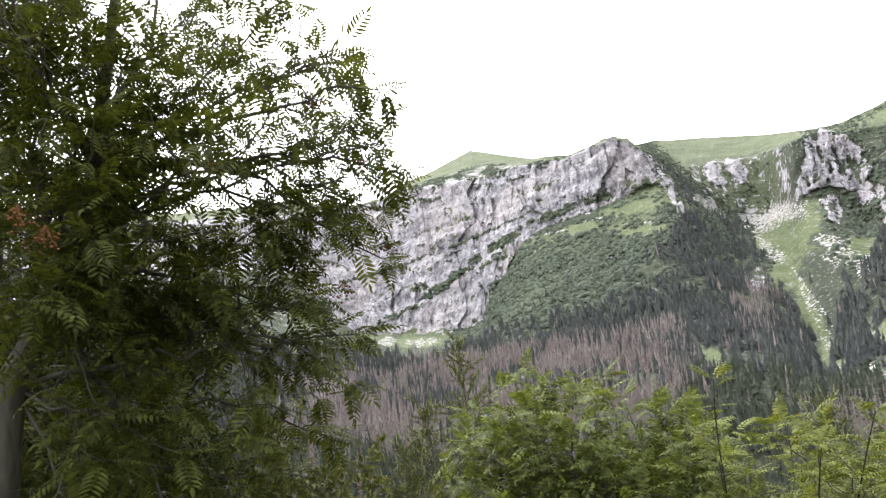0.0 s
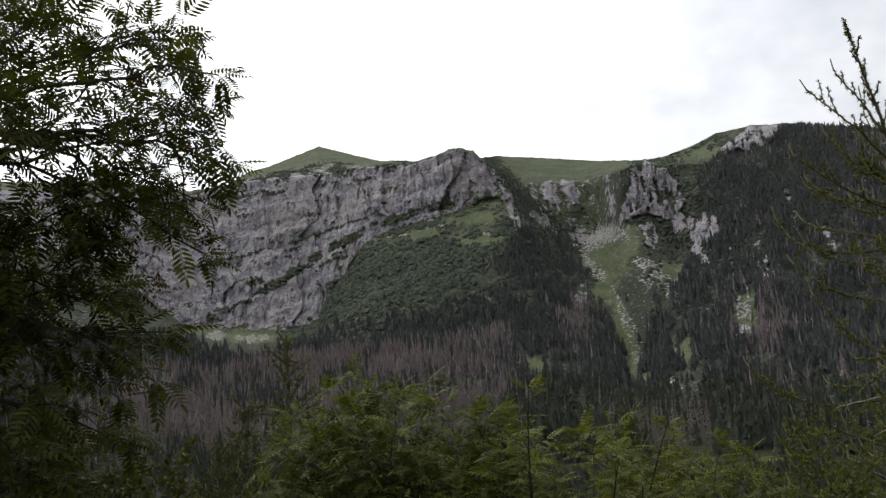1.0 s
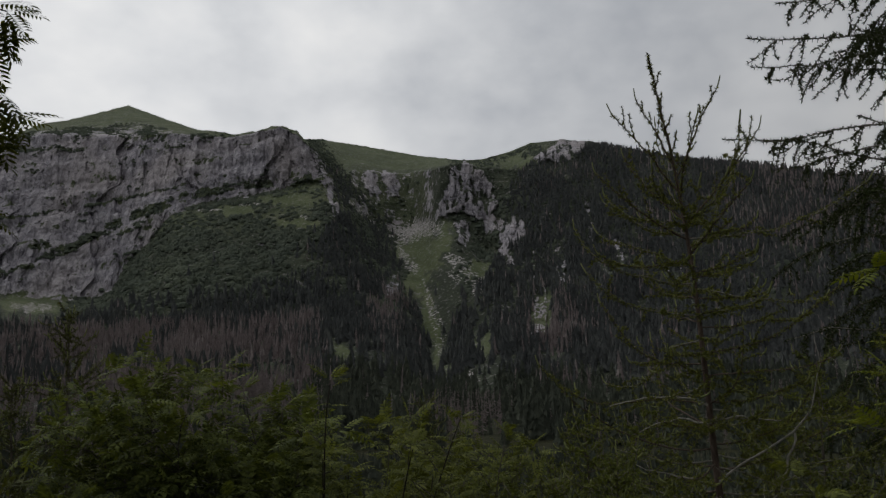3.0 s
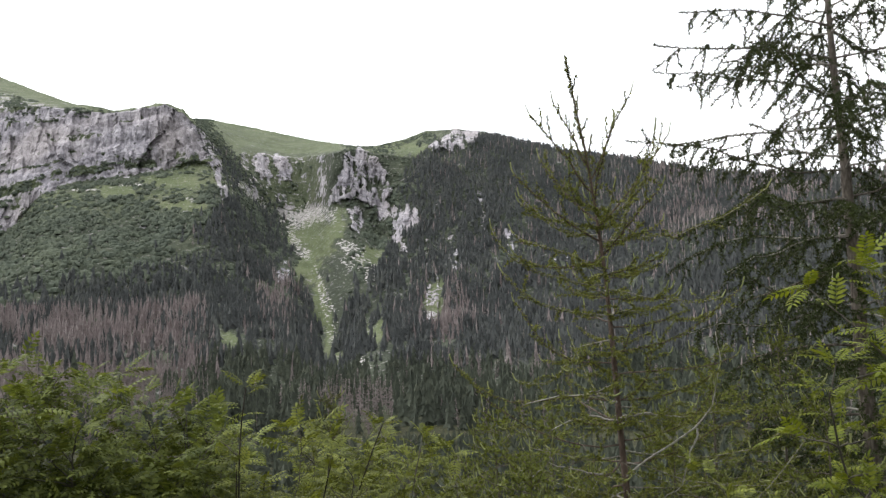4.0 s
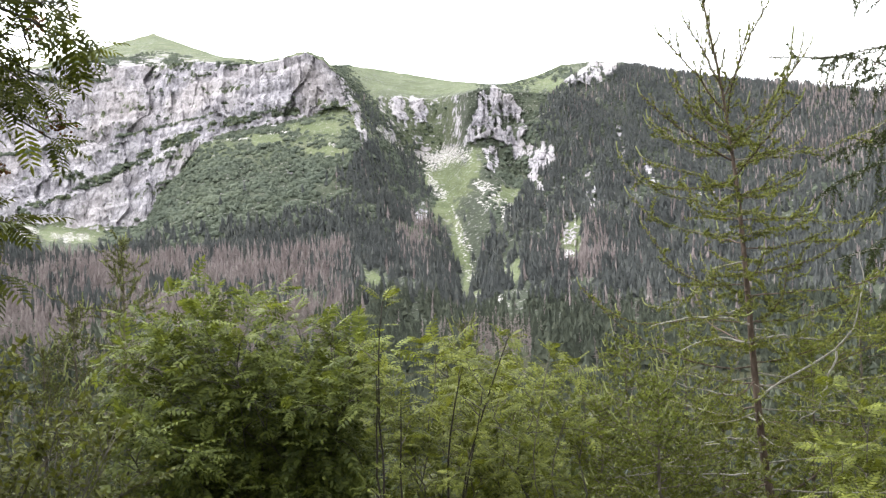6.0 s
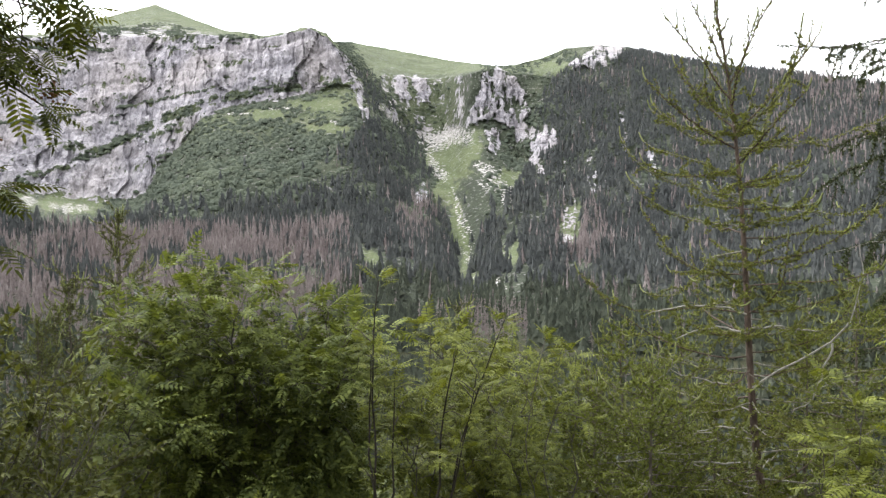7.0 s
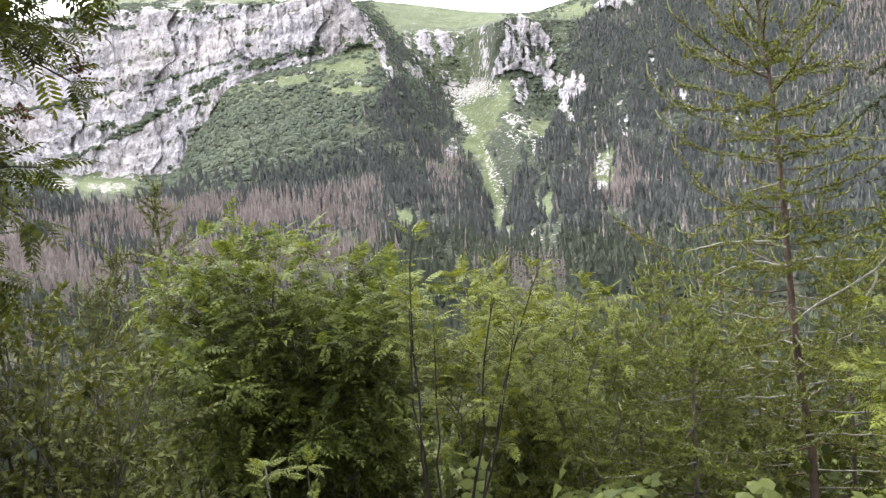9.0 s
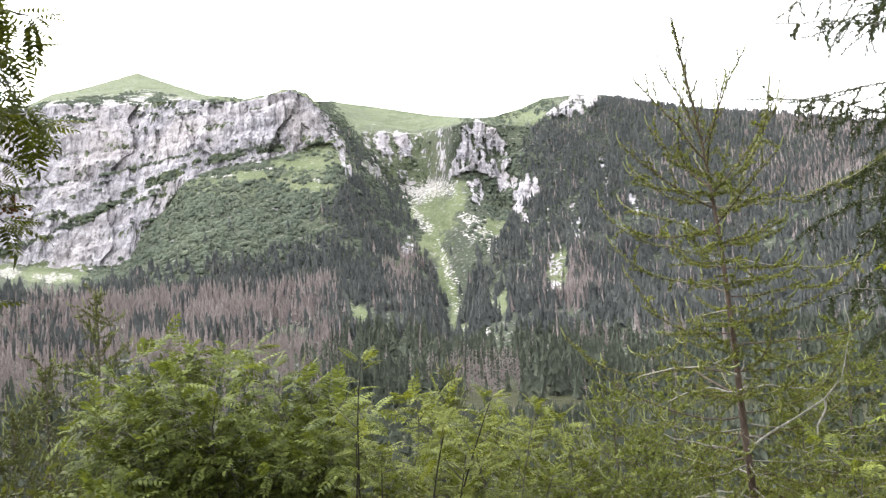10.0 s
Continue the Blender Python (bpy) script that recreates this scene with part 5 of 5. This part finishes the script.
def larches():
    # the slim larch that stands against the far slope
    conifer("young_larch", foot(32.6, 6.1), place(28.2, 19.8, 6.0), "slender young larch with sparse short needles and bare grey lower twigs", "larch", 31, 0.040, 19, 1.75, 0.42, MAT_YOUNG_LARCH_BARK, MAT_LARCH, LARCH_TUFT, 0.029, 0.0165,
            MAT_LARCH_TIP, 0.75, 0.10, 6, 0.36, 5, bare_top=0.22, side=1.03, lean=0.75, limb=0.15, spine=[place(*q) for q in ((32.3, -19, 6.05), (31.7, -15.4, 6.0), (31.3, -10, 6.0), (30.95, -3, 6.0), (30.6, 3, 6.0), (30.2, 7, 6.0), (29.6, 12.0, 6.0), (28.8, 16.0, 6.0))],
            first=0.16, dead_low=0.4, power=0.65, curl=0.28, leader=13,
            arms=[(0.79, place(25.3, 15.7, 5.9)), (0.81, place(33.0, 16.8, 6.1)), (0.74, place(35.6, 13.6, 6.2)), (0.83, place(27.1, 16.6, 6.1)), (0.78, place(31.4, 14.6, 5.6)), (0.72, place(23.9, 11.4, 5.8)), (0.75, place(26.0, 12.4, 6.3)), (0.70, place(34.8, 9.8, 5.8))])
    slim = bpy.data.objects["young_larch"]
    for line in (((31.4, -11.2), (33.5, -9.7), (36.5, -7.7), (38.0, -5.4), (38.4, -3.2), (38.0, -1.0)), ((31.6, -14.6), (29.8, -14.0), (28.2, -14.5), (26.6, -15.9)),
                 ((32.0, -18.9), (35, -18.6), (38, -18.2), (40, -18)), ((31.2, -7.2), (29.4, -6.8), (27.6, -7.0), (26.2, -7.9)), ((31.2, -11.4), (29.2, -11.3), (27.0, -11.0), (25.0, -10.6)), ((31.4, -16.3), (27.4, -16.2), (23.6, -16.5), (19.5, -17.2)), ((31.3, -14.4), (27.6, -14.9), (24.8, -16.1), (21.0, -16.6)), ((31.0, -5.9), (27.0, -5.6), (23.8, -6.2)), ((36.6, -7.6), (35.6, -9.6), (35.2, -11.6), (34.0, -12.6)), ((31.2, -7.2), (33.5, -7.0), (35.8, -7.2))):
        pts = np.array([np.array(place(az, el, 5.95)) for az, el in line])
        t = np.linspace(0, len(pts) - 1, 16)
        fine = np.stack([np.interp(t, np.arange(len(pts)), pts[:, k]) for k in range(3)], 1)
        fine[1:-1] = (fine[:-2] + 2 * fine[1:-1] + fine[2:]) / 4
        bough = Pile()
        tube(bough, fine + np.cumsum(np.random.default_rng(int(abs(line[-1][0]) * 100)).normal(0, 0.008, fine.shape), axis=0), 0.0085, 0.0032, 6)
        part("branch", bough.mesh("branch", MAT_DRY_BOUGH, True), slim, "bare grey arching branch")
    # the older larch at the edge of the wood
    conifer("old_larch", foot(48.3, 9.0), place(46.8, 30, 9.0), "tall larch with drooping feathery branches at the wood's edge", "larch", 32, 0.125, 23, 2.75, 1.7, MAT_LARCH_BARK, MAT_NEEDLE, HANGING_TUFT, 0.048, 0.026,
            None, 0.3, 0.45, 27, 0.62, 5, first=0.08, hang=0.55, power=0.35, limb=0.11)
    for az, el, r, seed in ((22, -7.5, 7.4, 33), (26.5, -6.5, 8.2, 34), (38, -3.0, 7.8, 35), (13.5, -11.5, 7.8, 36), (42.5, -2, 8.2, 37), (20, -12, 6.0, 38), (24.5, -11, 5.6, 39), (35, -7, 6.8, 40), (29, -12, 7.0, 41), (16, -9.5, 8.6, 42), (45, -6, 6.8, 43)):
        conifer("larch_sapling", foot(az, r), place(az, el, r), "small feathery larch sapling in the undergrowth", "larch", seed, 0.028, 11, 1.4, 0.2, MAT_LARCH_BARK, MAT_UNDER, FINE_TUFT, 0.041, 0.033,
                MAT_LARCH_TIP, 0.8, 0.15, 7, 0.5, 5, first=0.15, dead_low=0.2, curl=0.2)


larches()
conifer("dark_spruce", foot(-49, 4.6), place(-47, 16, 4.8), "dark spruce with dry grey lower branches behind the rowan", "spruce", 61, 0.07, 17, 1.7, 0.6, MAT_LARCH_BARK, MAT_NEEDLE, SPARSE_TUFT, 0.055, 0.036,
        None, 0.2, 0.3, 9, 0.6, 5, first=0.1, hang=0.2, dead_low=0.6, power=0.4)
# tall spruce mostly out of view, added to block light from the left
conifer("dark_spruce", foot(-59, 4.6), place(-59, 52, 4.6), "tall dark spruce with dry grey lower branches, added beside the path to shade the rowan", "spruce", 62, 0.13, 20, 1.7, 0.8, MAT_LARCH_BARK, MAT_NEEDLE, SPARSE_TUFT, 0.06, 0.042,
        None, 0.2, 0.3, 9, 0.6, 5, first=0.12, hang=0.3, dead_low=0.4, power=0.4)

for az, el, r, seed in ((-43.5, 12, 5.0, 63), (-38.5, 5.5, 5.6, 64), (-48.5, 9, 5.2, 65), (-34.5, -2.5, 5.6, 66)):
    conifer("dark_spruce", foot(az, r), place(az, el, r), "shaded dark spruce standing behind the rowan", "spruce", seed, 0.05, 15, 1.35, 0.4, MAT_LARCH_BARK, MAT_NEEDLE, SPARSE_TUFT, 0.072, 0.042,
            None, 0.2, 0.25, 9, 0.5, 6, first=0.05, hang=0.3, power=0.5)


SLOPE_COL = int(np.argmin(np.abs(wrapped - 10.0)))


def undergrowth():
    rng = np.random.default_rng(303)
    spots = [(-24.5, 4.4, 0.95, 2.4), (-28, 4.6, 0.95, 2.75), (-21.2, 4.6, 0.8, 1.9), (-31.5, 5.0, 0.95, 2.8)]
    for k, (az, r, spread, h) in enumerate(spots):
        shrub("willow_bush", foot(az, r), spread, h, "light green leafy bush under the rowan", 40 + k, 22, 0.048, MAT_SHRUB, 13)
    # grass and herbs on the slope
    n = 15000
    az, r = rng.uniform(-58, 58, n), 2.2 + 26 * rng.random(n) ** 1.5
    x, y = r * np.sin(np.radians(az)), r * np.cos(np.radians(az))
    z = np.array([np.interp(q, R2[:60, SLOPE_COL], Z2[:60, SLOPE_COL]) for q in r])
    d = np.stack([rng.normal(0, 0.35, n), rng.normal(0, 0.35, n), np.ones(n)], 1)
    blade = np.array([(0, -0.02, 0), (0, 0.02, 0), (0.55, 0.018, 0.03), (0.55, -0.018, 0.03), (1, 0, 0.16)], float)
    pile = Pile()
    pile.scatter(blade, np.array([(0, 1, 2), (0, 2, 3), (3, 2, 4)]), frames(np.stack([x, y, z - 0.02], 1), d, rng.normal(0, 1, (n, 3)), rng.uniform(0.2, 0.6, n)))
    m = 1700
    az, r = rng.uniform(-58, 58, m), 3.2 + 22 * rng.random(m) ** 1.4
    x, y = r * np.sin(np.radians(az)), r * np.cos(np.radians(az))
    z = np.array([np.interp(q, R2[:60, SLOPE_COL], Z2[:60, SLOPE_COL]) for q in r]) + rng.uniform(0.1, 0.6, m)
    herbs = Pile()
    herbs.scatter(*rowan_leaf(4, 0.11), frames(np.stack([x, y, z], 1), np.stack([rng.normal(0, 1, m), rng.normal(0, 1, m), rng.uniform(0, 0.8, m)], 1), np.array([0, 0, 1.0]) + rng.normal(0, 0.2, (m, 3)), rng.uniform(0.28, 0.5, m)))
    thicket = Pile()
    for _ in range(260):
        a, q, w = rng.uniform(-50, 56), 6.4 + 30 * rng.random() ** 1.6, rng.uniform(0.5, 1.2)
        x, y = q * math.sin(radians(a)), q * math.cos(radians(a))
        c = np.array([x, y, float(np.interp(q, R2[:60, SLOPE_COL], Z2[:60, SLOPE_COL])) + 0.35 * w])
        k = 110
        d = unit(rng.normal(0, 1, (k, 3)) * [1, 1, 0.8] + [0, 0, 0.35])
        thicket.scatter(*LEAF, frames(c + d * w * rng.uniform(0.55, 1.1, (k, 1)), d + rng.normal(0, 0.5, (k, 3)), np.array([0, 0, 1.0]) + rng.normal(0, 0.4, (k, 3)), rng.uniform(0.10, 0.22, k)))
    tagged(new("bramble_thicket", thicket.mesh("bramble_thicket", MAT_FERN)), "dark green leafy scrub covering the slope below", "scrub", kind="stuff")
    tagged(new("meadow_grass", pile.mesh("meadow_grass", MAT_GRASS)), "long green grass on the slope below the path", "grass", kind="stuff")
    tagged(new("fern_undergrowth", herbs.mesh("fern_undergrowth", MAT_FERN)), "ferns and herbs covering the slope", "ferns", kind="stuff")


undergrowth()
